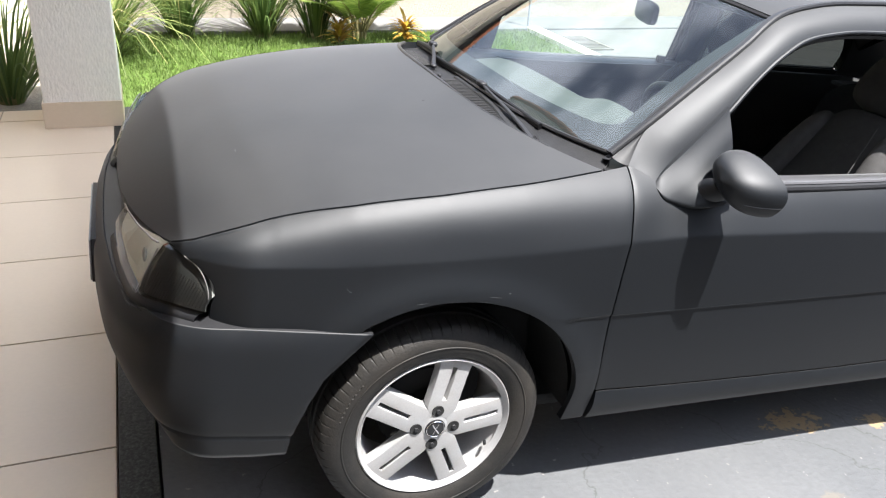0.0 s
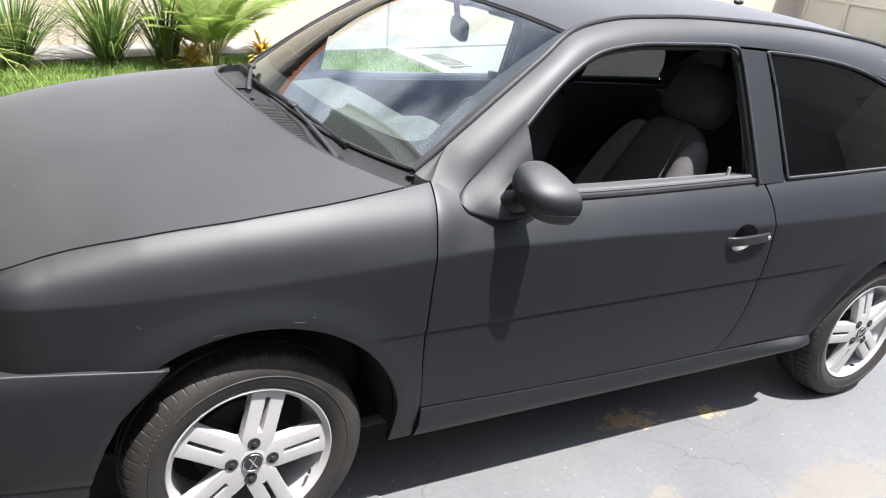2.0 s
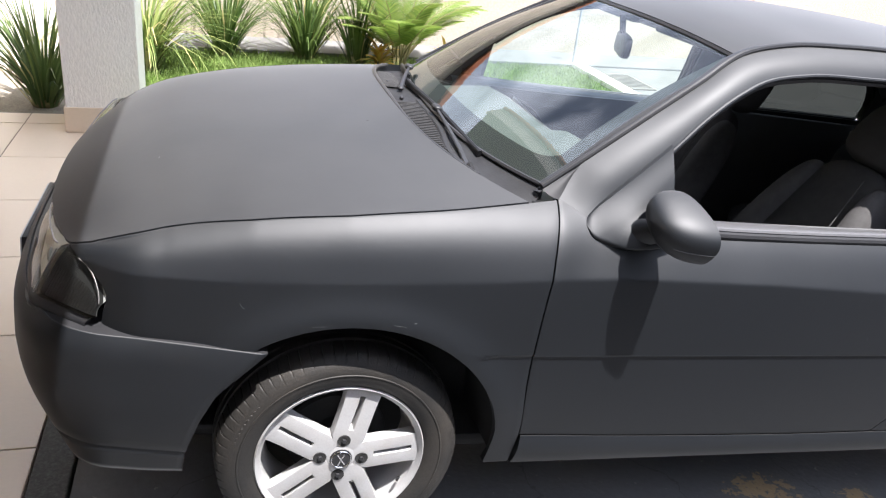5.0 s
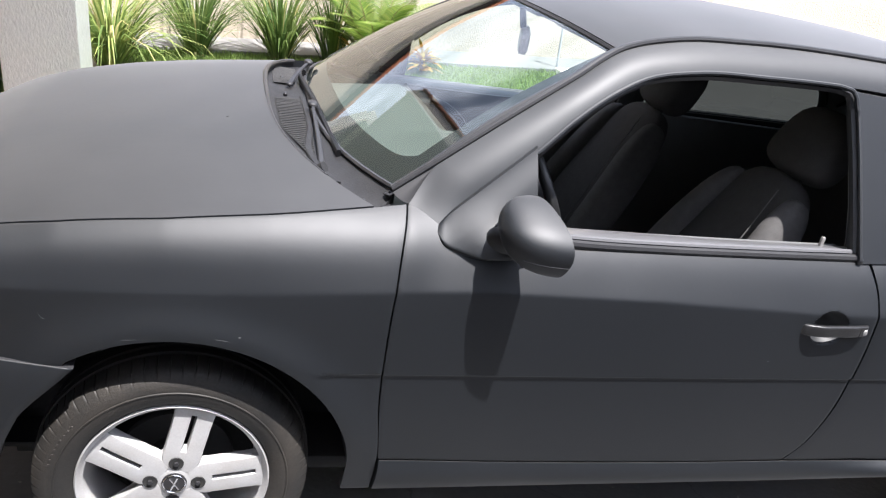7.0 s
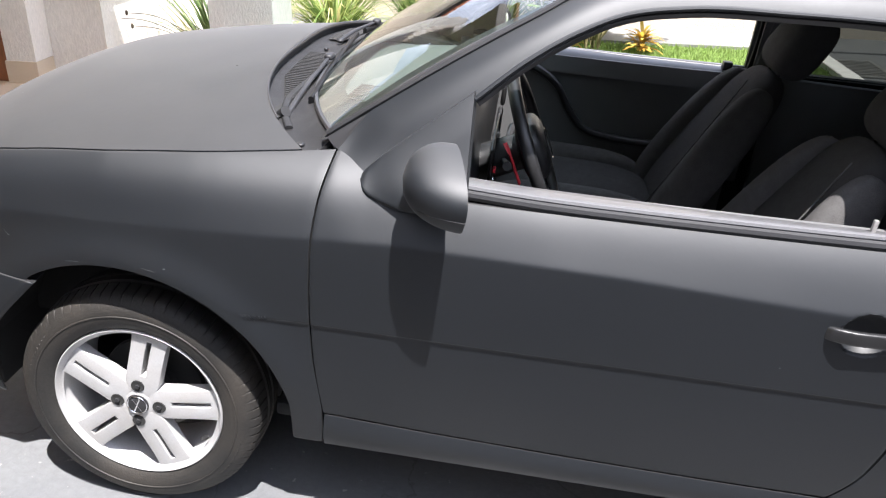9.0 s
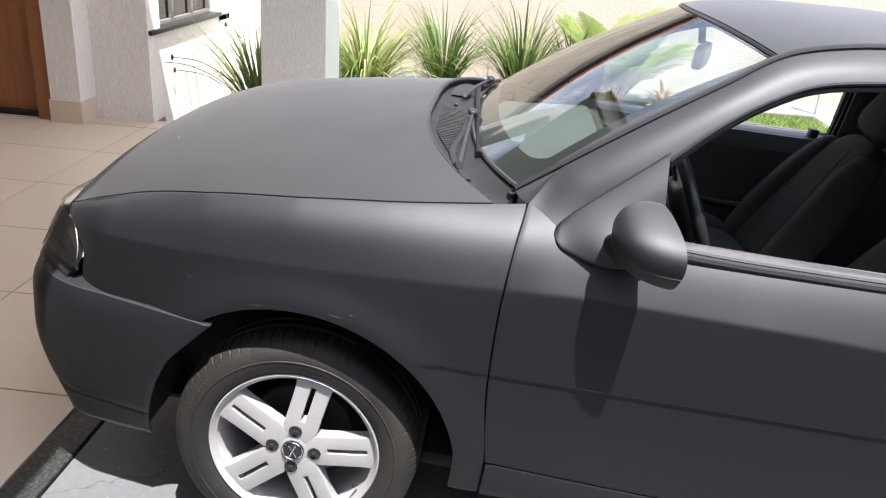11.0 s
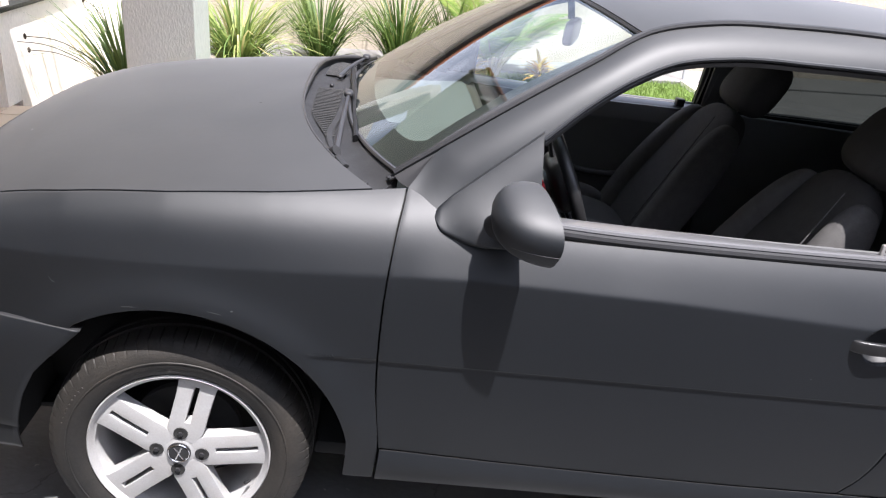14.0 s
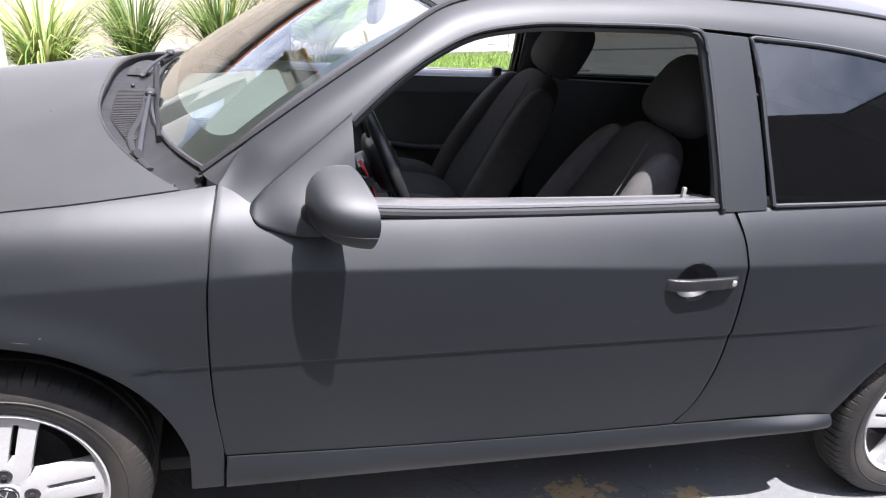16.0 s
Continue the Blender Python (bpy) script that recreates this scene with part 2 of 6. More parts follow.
WOOD = material("orange_brown_door_wood", (0.33, 0.125, 0.045), 0.5, second=(0.22, 0.08, 0.03), scale=3, amount=0.8, fine=0.15, fine_scale=60, stretch=(9, 9, 0.6))
CLAY = material("terracotta_roof_tile", (0.42, 0.15, 0.07), 0.8, second=(0.32, 0.12, 0.06), scale=9, amount=0.6, fine=0.15, fine_scale=80)
CEILING = material("beige_painted_ceiling", (0.50, 0.46, 0.40), 0.85, second=(0.43, 0.39, 0.33), scale=3, amount=0.5)
LAWN = material("lawn_soil_and_turf", (0.065, 0.10, 0.022), 0.95, spec=0.15, second=(0.095, 0.165, 0.03), scale=7, amount=0.8, fine=0.45, fine_scale=90, bump=0.8, bump_scale=60)
GRASS = island_vary(material("grass_blade", (0.11, 0.165, 0.04), 0.6, spec=0.3), hue=(0.20, 0.28, 0.08))
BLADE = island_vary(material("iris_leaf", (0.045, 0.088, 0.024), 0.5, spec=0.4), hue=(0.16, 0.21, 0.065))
# brighter copy of iris_leaf, with sunlight put into the leaf colour
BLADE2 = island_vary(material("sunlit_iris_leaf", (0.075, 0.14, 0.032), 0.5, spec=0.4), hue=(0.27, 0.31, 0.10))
PALM = island_vary(material("palm_leaflet", (0.095, 0.165, 0.03), 0.5, spec=0.4), hue=(0.21, 0.27, 0.06))
ORANGE = island_vary(material("croton_leaf", (0.42, 0.22, 0.04), 0.5, spec=0.4), hue=(0.55, 0.42, 0.08))
STEM = material("plant_stem", (0.16, 0.14, 0.06), 0.8, fine=0.2)
KERB = material("grey_path_concrete", (0.135, 0.133, 0.130), 0.85, second=(0.175, 0.17, 0.165), scale=3, amount=0.6, fine=0.12, fine_scale=90, bump=0.3, bump_scale=90)
ALU = material("grey_aluminium", (0.30, 0.29, 0.27), 0.45, metal=0.6)
TAIL = material("dark_red_lamp_plastic", (0.10, 0.008, 0.008), 0.3)
CHIP = material("bare_paint_chip", (0.13, 0.13, 0.135), 0.6, fine=0.15)
PLATE = material("plate_grey", (0.35, 0.36, 0.37), 0.45, metal=0.2)

# ---- mesh helpers ----
def part(name, data, mat, parent=None, label="", smooth=True):
    """Links a mesh, a bmesh or (verts, faces) as one mesh object under a thing or a part."""
    if isinstance(data, bmesh.types.BMesh):
        me = bpy.data.meshes.new(name)
        data.to_mesh(me)
        data.free()
    elif isinstance(data, tuple):
        me = bpy.data.meshes.new(name)
        me.from_pydata([tuple(map(float, v)) for v in data[0]], [], [tuple(map(int, f)) for f in data[1]])
    else:
        me = data
    me.materials.append(mat)
    if smooth:
        me.polygons.foreach_set("use_smooth", [True] * len(me.polygons))
        me.set_sharp_from_angle(angle=radians(38))
    ob = new(name, me)
    ob.parent = parent
    if label:
        tagged(ob, label)
    return ob


def thing(name, label, category, group="", m=None):
    """An empty at the base of a thing, that carries its parts."""
    ob = tagged(new(name), label, category, group)
    if m is not None:
        ob.matrix_basis = m
    return ob


def curve(points, straight=False):
    """A smooth (or straight) path through the points, as a function of 0 to 1, even in length."""
    p = np.array(points, float)
    s = np.r_[0, np.cumsum(np.linalg.norm(np.diff(p, axis=0), axis=1))]
    if not straight and len(p) > 2:
        slope = np.gradient(p, s, axis=0)
        fine_s = np.linspace(0, s[-1], 40 * len(p))
        k = np.clip(np.searchsorted(s, fine_s, side="right") - 1, 0, len(p) - 2)
        h = (s[k + 1] - s[k])[:, None]
        u = ((fine_s - s[k]) / h[:, 0])[:, None]
        p = (2 * u**3 - 3 * u**2 + 1) * p[k] + (u**3 - 2 * u**2 + u) * h * slope[k] + (3 * u**2 - 2 * u**3) * p[k + 1] + (u**3 - u**2) * h * slope[k + 1]
        s = np.r_[0, np.cumsum(np.linalg.norm(np.diff(p, axis=0), axis=1))]

    def at(t):
        t = np.asarray(t, float) * s[-1]
        return np.stack([np.interp(t, s, p[:, c]) for c in range(p.shape[1])], -1)

    return at


def joined(*curves, shares=None):
    """Several paths end to end as one, with the share of the whole that each takes."""
    shares = np.array(shares or [1] * len(curves), float)
    ends = np.cumsum(shares / shares.sum())

    def at(t):
        t = np.atleast_1d(np.asarray(t, float))
        k = np.minimum(np.searchsorted(ends, t, side="left"), len(curves) - 1)
        starts = np.r_[0, ends[:-1]]
        return np.array([curves[i](min(1, (v - starts[i]) / (ends[i] - starts[i]))) for i, v in zip(k, t)])

    return at


def coons(bottom, right, top, left, nu, nv):
    """A net of points between four edges; bottom and top run the same way, left and right upwards."""
    u, v = np.linspace(0, 1, nu + 1), np.linspace(0, 1, nv + 1)
    B, T, L, R = bottom(u), top(u), left(v), right(v)
    U, V = u[:, None, None], v[None, :, None]
    flat = (1 - V) * B[:, None] + V * T[:, None] + (1 - U) * L[None] + U * R[None]
    flat -= (1 - U) * (1 - V) * B[0] + U * (1 - V) * B[-1] + (1 - U) * V * T[0] + U * V * T[-1]
    return flat


def net(grid, flange=None, flip=False):
    """Verts and faces of a net of points; flange: how its edge folds back, for a sheet with depth."""
    nu, nv = grid.shape[0], grid.shape[1]
    verts = [tuple(p) for p in grid.reshape(-1, 3)]
    faces = [(a * nv + b, (a + 1) * nv + b, (a + 1) * nv + b + 1, a * nv + b + 1) for a in range(nu - 1) for b in range(nv - 1)]
    if flange is not None:
        ring = [(a, 0) for a in range(nu)] + [(nu - 1, b) for b in range(1, nv)] + [(a, nv - 1) for a in range(nu - 2, -1, -1)] + [(0, b) for b in range(nv - 2, 0, -1)]
        base, k = len(verts), len(ring)
        fold = flange if callable(flange) else (lambda a, b: flange)
        verts += [tuple(grid[a, b]) for a, b in ring] + [tuple(grid[a, b] + np.array(fold(a, b))) for a, b in ring]
        faces += [(base + (i + 1) % k, base + i, base + k + i, base + k + (i + 1) % k) for i in range(k)]
    if flip:
        faces = [f[::-1] for f in faces]
    return verts, faces


def box(bm, lo, hi, bevel=0.0, segments=2):
    """A box from corner to corner in a bmesh, its edges rounded."""
    lo, hi = Vector(lo), Vector(hi)
    made = bmesh.ops.create_cube(bm, size=1.0, matrix=Matrix.Translation((lo + hi) / 2) @ Matrix.Diagonal((*(hi - lo), 1)))
    if bevel:
        edges = list({e for v in made["verts"] for e in v.link_edges})
        bmesh.ops.bevel(bm, geom=edges, offset=bevel, segments=segments, profile=0.5, affect="EDGES")
    return bm


def boxed(lo, hi, bevel=0.0, segments=2):
    return box(bmesh.new(), lo, hi, bevel, segments)


def tube(path, radius, sides=8, n=24, closed=False, flat=1.0):
    """A round bar along a path; radius may be a function of 0 to 1."""
    t = np.linspace(0, 1, n, endpoint=not closed)
    p = path(t)
    d = np.gradient(p, axis=0)
    if closed:
        d = np.roll(p, -1, 0) - np.roll(p, 1, 0)
    d /= np.linalg.norm(d, axis=1)[:, None] + 1e-9
    verts, faces = [], []
    for i in range(n):
        ref = np.array((0, 0, 1.0)) if abs(d[i][2]) < 0.9 else np.array((1.0, 0, 0))
        a = np.cross(d[i], ref)
        a /= np.linalg.norm(a)
        b = np.cross(a, d[i])
        r = radius(t[i]) if callable(radius) else radius
        for k in range(sides):
            w = 2 * math.pi * k / sides
            verts.append(p[i] + r * (math.cos(w) * a + flat * math.sin(w) * b))
    for i in range(n if closed else n - 1):
        j = (i + 1) % n
        faces += [(i * sides + k, i * sides + (k + 1) % sides, j * sides + (k + 1) % sides, j * sides + k) for k in range(sides)]
    if not closed:
        faces += [tuple(range(sides))[::-1], tuple((n - 1) * sides + k for k in range(sides))]
    return verts, faces


def lathe(profile, n=64, axis="y", closed=False):
    """Turns (radius, along) points round the axis."""
    verts, faces, k = [], [], len(profile)
    for i in range(n):
        w = 2 * math.pi * i / n
        for r, y in profile:
            verts.append((r * math.cos(w), y, r * math.sin(w)) if axis == "y" else (r * math.cos(w), r * math.sin(w), y))
    for i in range(n):
        j = (i + 1) % n
        for a in range(k if closed else k - 1):
            b = (a + 1) % k
            faces.append((i * k + a, i * k + b, j * k + b, j * k + a))
    return verts, faces


def merge(*pieces):
    """Joins several (verts, faces) of one and the same part."""
    verts, faces = [], []
    for v, f in pieces:
        o = len(verts)
        verts += list(v)
        faces += [tuple(i + o for i in g) for g in f]
    return verts, faces


def mirrored(piece):
    """The same piece on the other side of the car."""
    return [(v[0], 2 * MID - v[1], v[2]) for v in piece[0]], [tuple(f)[::-1] for f in piece[1]]


def blob(centre, size, power=2.0, n=18, m=14, bend=None):
    """A rounded cushion: a superellipsoid, with a bend applied to its points."""
    verts, faces = [], []
    for i in range(n):
        for j in range(m + 1):
            a, b = 2 * math.pi * i / n, -math.pi / 2 + math.pi * j / m
            f = lambda c: math.copysign(abs(c) ** (2 / power), c)
            v = [centre[0] + size[0] * f(math.cos(b)) * f(math.cos(a)), centre[1] + size[1] * f(math.cos(b)) * f(math.sin(a)), centre[2] + size[2] * f(math.sin(b))]
            verts.append(bend(v) if bend else v)
    for i in range(n):
        k = (i + 1) % n
        faces += [(i * (m + 1) + j, k * (m + 1) + j, k * (m + 1) + j + 1, i * (m + 1) + j + 1) for j in range(m)]
    return verts, faces


MID = 0.82   # the car's middle line, from the plane of its near flank

# ---- the setting: driveway, porch, garden, walls ----
def concrete_paint():
    """Grey floor paint with cloudy wear, rusty bare patches, pale chips and fine cracks."""
    m = material("grey_painted_concrete", (0.082, 0.085, 0.090), 0.55, second=(0.108, 0.110, 0.113), scale=1.6, amount=0.7, fine=0.07, fine_scale=45,
                 rough_var=0.12, bump=0.25, bump_scale=55)
    n, l = m.node_tree.nodes, m.node_tree.links
    b = n["Principled BSDF"]
    prev = b.inputs["Base Color"].links[0].from_socket
    at = n.new("ShaderNodeTexCoord")

    def layer(prev, source, lo, hi, colour):
        r = n.new("ShaderNodeMapRange")
        r.inputs["From Min"].default_value, r.inputs["From Max"].default_value = lo, hi
        l.new(source, r.inputs["Value"])
        mix = n.new("ShaderNodeMixRGB")
        mix.inputs[2].default_value = (*colour, 1)
        l.new(prev, mix.inputs[1])
        l.new(r.outputs["Result"], mix.inputs[0])
        return mix.outputs["Color"]

    def noise_tex(scale, detail, rough=0.6):
        t = n.new("ShaderNodeTexNoise")
        t.inputs["Scale"].default_value, t.inputs["Detail"].default_value, t.inputs["Roughness"].default_value = scale, detail, rough
        l.new(at.outputs["Object"], t.inputs["Vector"])
        return t

    def near(x, y, rx, ry):
        """1 in the middle of a patch of the floor, falling to 0 at its rim."""
        mp = n.new("ShaderNodeMapping")
        mp.inputs["Location"].default_value = (-x / rx, -y / ry, 0)
        mp.inputs["Scale"].default_value = (1 / rx, 1 / ry, 0.001)
        l.new(at.outputs["Object"], mp.inputs["Vector"])
        g = n.new("ShaderNodeTexGradient")
        g.gradient_type = "SPHERICAL"
        l.new(mp.outputs["Vector"], g.inputs["Vector"])
        return g.outputs["Fac"]

    def times(a, c):
        k = n.new("ShaderNodeMath")
        k.operation = "MULTIPLY"
        l.new(a, k.inputs[0])
        l.new(c, k.inputs[1])
        return k.outputs[0]

    # pale chips
    prev = layer(prev, noise_tex(34, 2).outputs["Fac"], 0.70, 0.74, (0.20, 0.195, 0.187))
    prev = layer(prev, noise_tex(5, 6).outputs["Fac"], 0.63, 0.72, (0.092, 0.091, 0.088))
    # the bare rusty patch under the sill, and the worn one towards the street
    rust = times(near(1.46, 0.20, 0.46, 0.22), noise_tex(24, 8, 0.72).outputs["Fac"])
    prev = layer(prev, rust, 0.38, 0.40, (0.25, 0.185, 0.105))
    rust2 = times(near(1.80, 0.14, 0.26, 0.17), noise_tex(22, 8, 0.8).outputs["Fac"])
    prev = layer(prev, rust2, 0.39, 0.41, (0.25, 0.185, 0.105))
    worn = times(near(1.95, -0.35, 0.75, 0.30), noise_tex(13, 6, 0.7).outputs["Fac"])
    prev = layer(prev, worn, 0.28, 0.36, (0.115, 0.108, 0.097))
    worn2 = times(near(1.28, -0.17, 0.16, 0.10), noise_tex(26, 6, 0.7).outputs["Fac"])
    prev = layer(prev, worn2, 0.28, 0.38, (0.12, 0.11, 0.096))
    # cracks
    warp = n.new("ShaderNodeMixRGB")
    warp.inputs[0].default_value = 0.16
    l.new(at.outputs["Object"], warp.inputs[1])
    l.new(noise_tex(3.0, 6).outputs["Color"], warp.inputs[2])
    cell = n.new("ShaderNodeTexVoronoi")
    cell.feature = "DISTANCE_TO_EDGE"
    cell.inputs["Scale"].default_value = 1.15
    l.new(warp.outputs["Color"], cell.inputs["Vector"])
    prev = layer(prev, cell.outputs["Distance"], 0.0022, 0.0004, (0.055, 0.06, 0.057))
    l.new(prev, b.inputs["Base Color"])
    return m


CONCRETE = concrete_paint()


def structure(name, data, mat, label, smooth=False):
    return tagged(part(name, data, mat, None, smooth=smooth), label, name.split("_")[0], kind="structure")


PORCH = 0.06   # the porch floor's level


def sheet(lo, hi, z, step):
    """A level or sloping sheet, cut into squares."""
    nx, ny = max(1, round((hi[0] - lo[0]) / step)), max(1, round((hi[1] - lo[1]) / step))
    g = np.array([[(lo[0] + (hi[0] - lo[0]) * a / nx, lo[1] + (hi[1] - lo[1]) * c / ny, z) for c in range(ny + 1)] for a in range(nx + 1)])
    return net(g)


SOIL = material("grey_garden_soil", (0.20, 0.175, 0.145), 0.95, second=(0.30, 0.27, 0.23), scale=8, amount=0.7, fine=0.3, fine_scale=90, bump=0.7, bump_scale=70)
ground = structure("ground", sheet((-60, -60), (60, 60), -0.95, 12), KERB, "plain pale ground round the plot")
driveway = structure("driveway", boxed((-0.638, -0.60, -0.16), (9.0, 2.75, 0.0)), CONCRETE, "grey painted concrete driveway, cracked, chipped and rust-stained")
driveway.matrix_basis = RAMP
# added beyond the view: dark ground so the near flank mirrors less light
road = structure("road", boxed((-0.638, -5.2, -0.16), (9.0, -0.604, -0.004)), GROUND_FILL, "dark ground added out of view to dim the car's flank")
road.matrix_basis = RAMP
lawn = structure("lawn", sheet((-0.9, 2.75), (3.35, 6.30), -0.03, 0.25), LAWN, "green lawn behind the car")
garden_soil = structure("ground_bed", sheet((-1.97, 3.80), (-0.9, 6.30), -0.035, 0.25), SOIL, "planted bed at the foot of the house wall")
path = structure("pavement_path", boxed((-1.9, 6.30, -0.3), (12, 6.95, 0.0), 0.006), KERB, "grey concrete path along the garden wall")
yard = structure("pavement_yard", boxed((3.50, 2.76, -0.9), (12, 6.298, -0.02)), KERB, "grey concrete paving beyond the lawn")
kerb = structure("kerb", boxed((3.35, 2.78, -0.9), (3.496, 6.296, 0.02), 0.008), RENDER, "white painted kerb at the end of the lawn")
BEAM = material("dark_brown_beam", (0.055, 0.034, 0.022), 0.6, second=(0.035, 0.022, 0.015), scale=5, amount=0.7, fine=0.2, fine_scale=50, stretch=(6, 0.6, 6))
back_wall = structure("wall_garden", boxed((-6, 6.95, -0.9), (12.2, 7.15, 3.2)), CREAM, "cream textured garden wall in sunlight")
wall_board = structure("trim_wall_board", boxed((-6, 6.90, 2.98), (12.2, 6.947, 3.2), 0.004), BEAM, "dark brown board under the garden wall's coping")
wall_coping = structure("roof_wall_coping", boxed((-6, 6.78, 3.203), (12.2, 7.3, 3.36), 0.02), CLAY, "terracotta tile coping on the garden wall")
side_wall = structure("wall_end", boxed((10.7, -7.2, -0.9), (10.9, 6.948, 3.0)), CREAM, "cream textured end wall of the plot")
GATE = material("beige_gate_paint", (0.52, 0.48, 0.38), 0.5, second=(0.45, 0.41, 0.32), scale=4, amount=0.5, fine=0.06, fine_scale=80)
gate = structure("door_gate", boxed((10.665, 4.55, -0.35), (10.695, 6.80, 2.1), 0.004), GATE, "beige painted sheet-metal gate in the end wall")
for y in (4.56, 5.30, 6.04, 6.74):
    part("gate_stile", boxed((10.625, y, -0.35), (10.663, y + 0.05, 2.1), 0.004), GATE, gate)
for z in (-0.33, 0.45, 1.20, 2.04):
    for y in (4.612, 5.352, 6.092):
        part("gate_rail", boxed((10.630, y, z), (10.661, y + 0.685 - (0.04 if y > 6 else 0), z + 0.05), 0.004), GATE, gate)
SLATE = material("dark_weathered_boards", (0.12, 0.112, 0.105), 0.75, second=(0.16, 0.148, 0.135), scale=3, amount=0.6, fine=0.15, fine_scale=30, stretch=(1, 1, 0.3))
street_wall = structure("wall_neighbour", boxed((-0.1, -4.75, -0.9), (12.2, -4.5, 3.72)), SLATE, "dark weathered boundary wall of the neighbour")
gable = [(7.3, -9.0, 3.7), (18.7, -9.0, 3.7), (13.0, -9.0, 5.3), (7.3, -4.77, 3.702), (18.7, -4.77, 3.702), (13.0, -4.77, 5.2)]
neighbour = thing("neighbour_house", "dark gabled neighbouring house beyond the boundary wall", "house")
part("gable_wall", (gable, [(0, 2, 1), (3, 4, 5), (0, 1, 4, 3)]), SLATE, neighbour, smooth=False)
for a, b, c, d in ((0, 3, 5, 2), (1, 2, 5, 4)):
    slope = np.array([gable[i] for i in (a, b, c, d)]) + np.array((0, 0, 0.03))
    part("roof", net(np.array([[slope[0], slope[1]], [slope[3], slope[2]]]), (0, 0, -0.02)), SLATE, neighbour, smooth=False)

# porch floor: one bed of grout, each tile a piece on it (the tiles themselves come last in the file)
porch_floor = structure("floor_porch", boxed((-6.0, -5.0, -0.9), (-0.747, 3.78, PORCH - 0.004)), GROUT, "beige porcelain porch floor in large square tiles")
threshold = structure("trim_threshold", boxed((-0.745, -5.0, -0.5), (-0.642, 3.78, PORCH - 0.001), 0.004), GRANITE, "black speckled granite threshold strip")

# house front
house_front = structure("wall_house_front", boxed((-2.37, 3.72, PORCH), (-1.97, 3.92, 3.0)), RENDER, "white textured house wall under the porch")
house_side = structure("wall_house_side", boxed((-2.17, 3.922, -0.9), (-1.97, 5.30, 0.645)), RENDER, "white textured house wall below a window")
house_side_top = structure("wall_house_side_head", boxed((-2.17, 3.922, 1.75), (-1.97, 5.30, 3.0)), RENDER, "white textured house wall above a window")
house_side_end = structure("wall_house_side_end", boxed((-2.17, 5.05, 0.602), (-1.97, 5.298, 1.748)), RENDER, "white textured house wall beside a window")
house_wing = structure("wall_house_wing", boxed((-2.17, 5.302, -0.9), (-1.30, 5.50, 3.0)), RENDER, "white textured house wing wall in shade")
pilaster = structure("wall_pilaster", boxed((-2.58, 3.52, PORCH), (-2.372, 3.93, 3.0)), RENDER, "white textured pilaster beside the wooden door")
pilaster_plinth = structure("baseboard_pilaster", boxed((-2.59, 3.51, PORCH), (-2.365, 3.716, PORCH + 0.15), 0.003), TILE, "beige tile skirting at the pilaster")
house_west = structure("wall_house_west", boxed((-6.0, 3.70, PORCH), (-3.72, 3.9, 3.0)), RENDER, "white textured house wall past the door")

door = structure("door_1", boxed((-3.60, 3.66, PORCH + 0.03), (-2.70, 3.71, 2.16), 0.004), WOOD, "orange-brown wooden front door, closed")
for lo, hi in (((-2.70, 3.55, PORCH), (-2.595, 3.72, 2.25)), ((-3.71, 3.55, PORCH), (-3.602, 3.72, 2.25)), ((-3.60, 3.55, 2.162), (-2.702, 3.72, 2.25))):
    part("door_frame", boxed(lo, hi, 0.006), WOOD, door)
part("door_sill", boxed((-3.60, 3.60, PORCH), (-2.702, 3.73, PORCH + 0.028)), GRANITE, door)
door_head = structure("wall_door_head", boxed((-3.718, 3.60, 2.254), (-2.582, 3.92, 3.0)), RENDER, "white textured wall above the door")

# window in the house's side wall
window = structure("window_1", boxed((-2.08, 3.93, 0.665), (-2.04, 5.04, 0.70), 0.004), ALU, "grey aluminium sliding window with clear panes")
part("window_sill", boxed((-2.17, 3.735, 0.645), (-1.945, 5.06, 0.675), 0.005), GRANITE, window)
for y in (3.93, 4.28, 4.64, 5.00):
    part("window_frame", boxed((-2.085, y, 0.702), (-2.035, y + 0.04, 1.70), 0.004), ALU, window)
part("window_frame", boxed((-2.085, 3.93, 1.702), (-2.035, 5.04, 1.745), 0.004), ALU, window)
for y in (3.972, 4.322, 4.682):
    part("pane", boxed((-2.065, y, 0.703), (-2.060, y + 0.306, 1.70)), TINTED, window)
room_back = structure("wall_room_back", boxed((-4.0, 5.52, -0.9), (-2.172, 5.70, 3.0)), CEILING, "plain room wall behind the window")

# porch pillar with its tile skirting, and the roof
pillar = structure("pillar", boxed((-1.10, 3.40, PORCH), (-0.69, 3.79, 2.72), 0.006), RENDER, "white textured square porch pillar")
pillar_plinth = structure("baseboard_pillar", boxed((-1.11, 3.39, PORCH), (-0.686, 3.778, PORCH + 0.15), 0.003), TILE, "beige tile skirting round the porch pillar")
SIDE = 3.02   # the roof's edge over the garden
ceiling = structure("ceiling_porch", boxed((-6.2, -5.2, 2.72), (EAVE - 0.04, SIDE, 2.92)), CEILING, "beige painted porch ceiling")
pillar_beam = structure("trim_pillar_beam", boxed((-1.06, SIDE + 0.002, 2.722), (-0.73, 3.79, 2.92), 0.006), RENDER, "white beam from the porch roof to its pillar")
fascia = structure("trim_eave", boxed((EAVE - 0.038, -5.2, 2.66), (EAVE, SIDE, 2.94), 0.006), CEILING, "beige fascia board along the porch roof")
roof = structure("roof_porch", boxed((-6.2, -5.3, 2.944), (EAVE + 0.02, SIDE + 0.06, 2.99)), CLAY, "terracotta tiled porch roof")
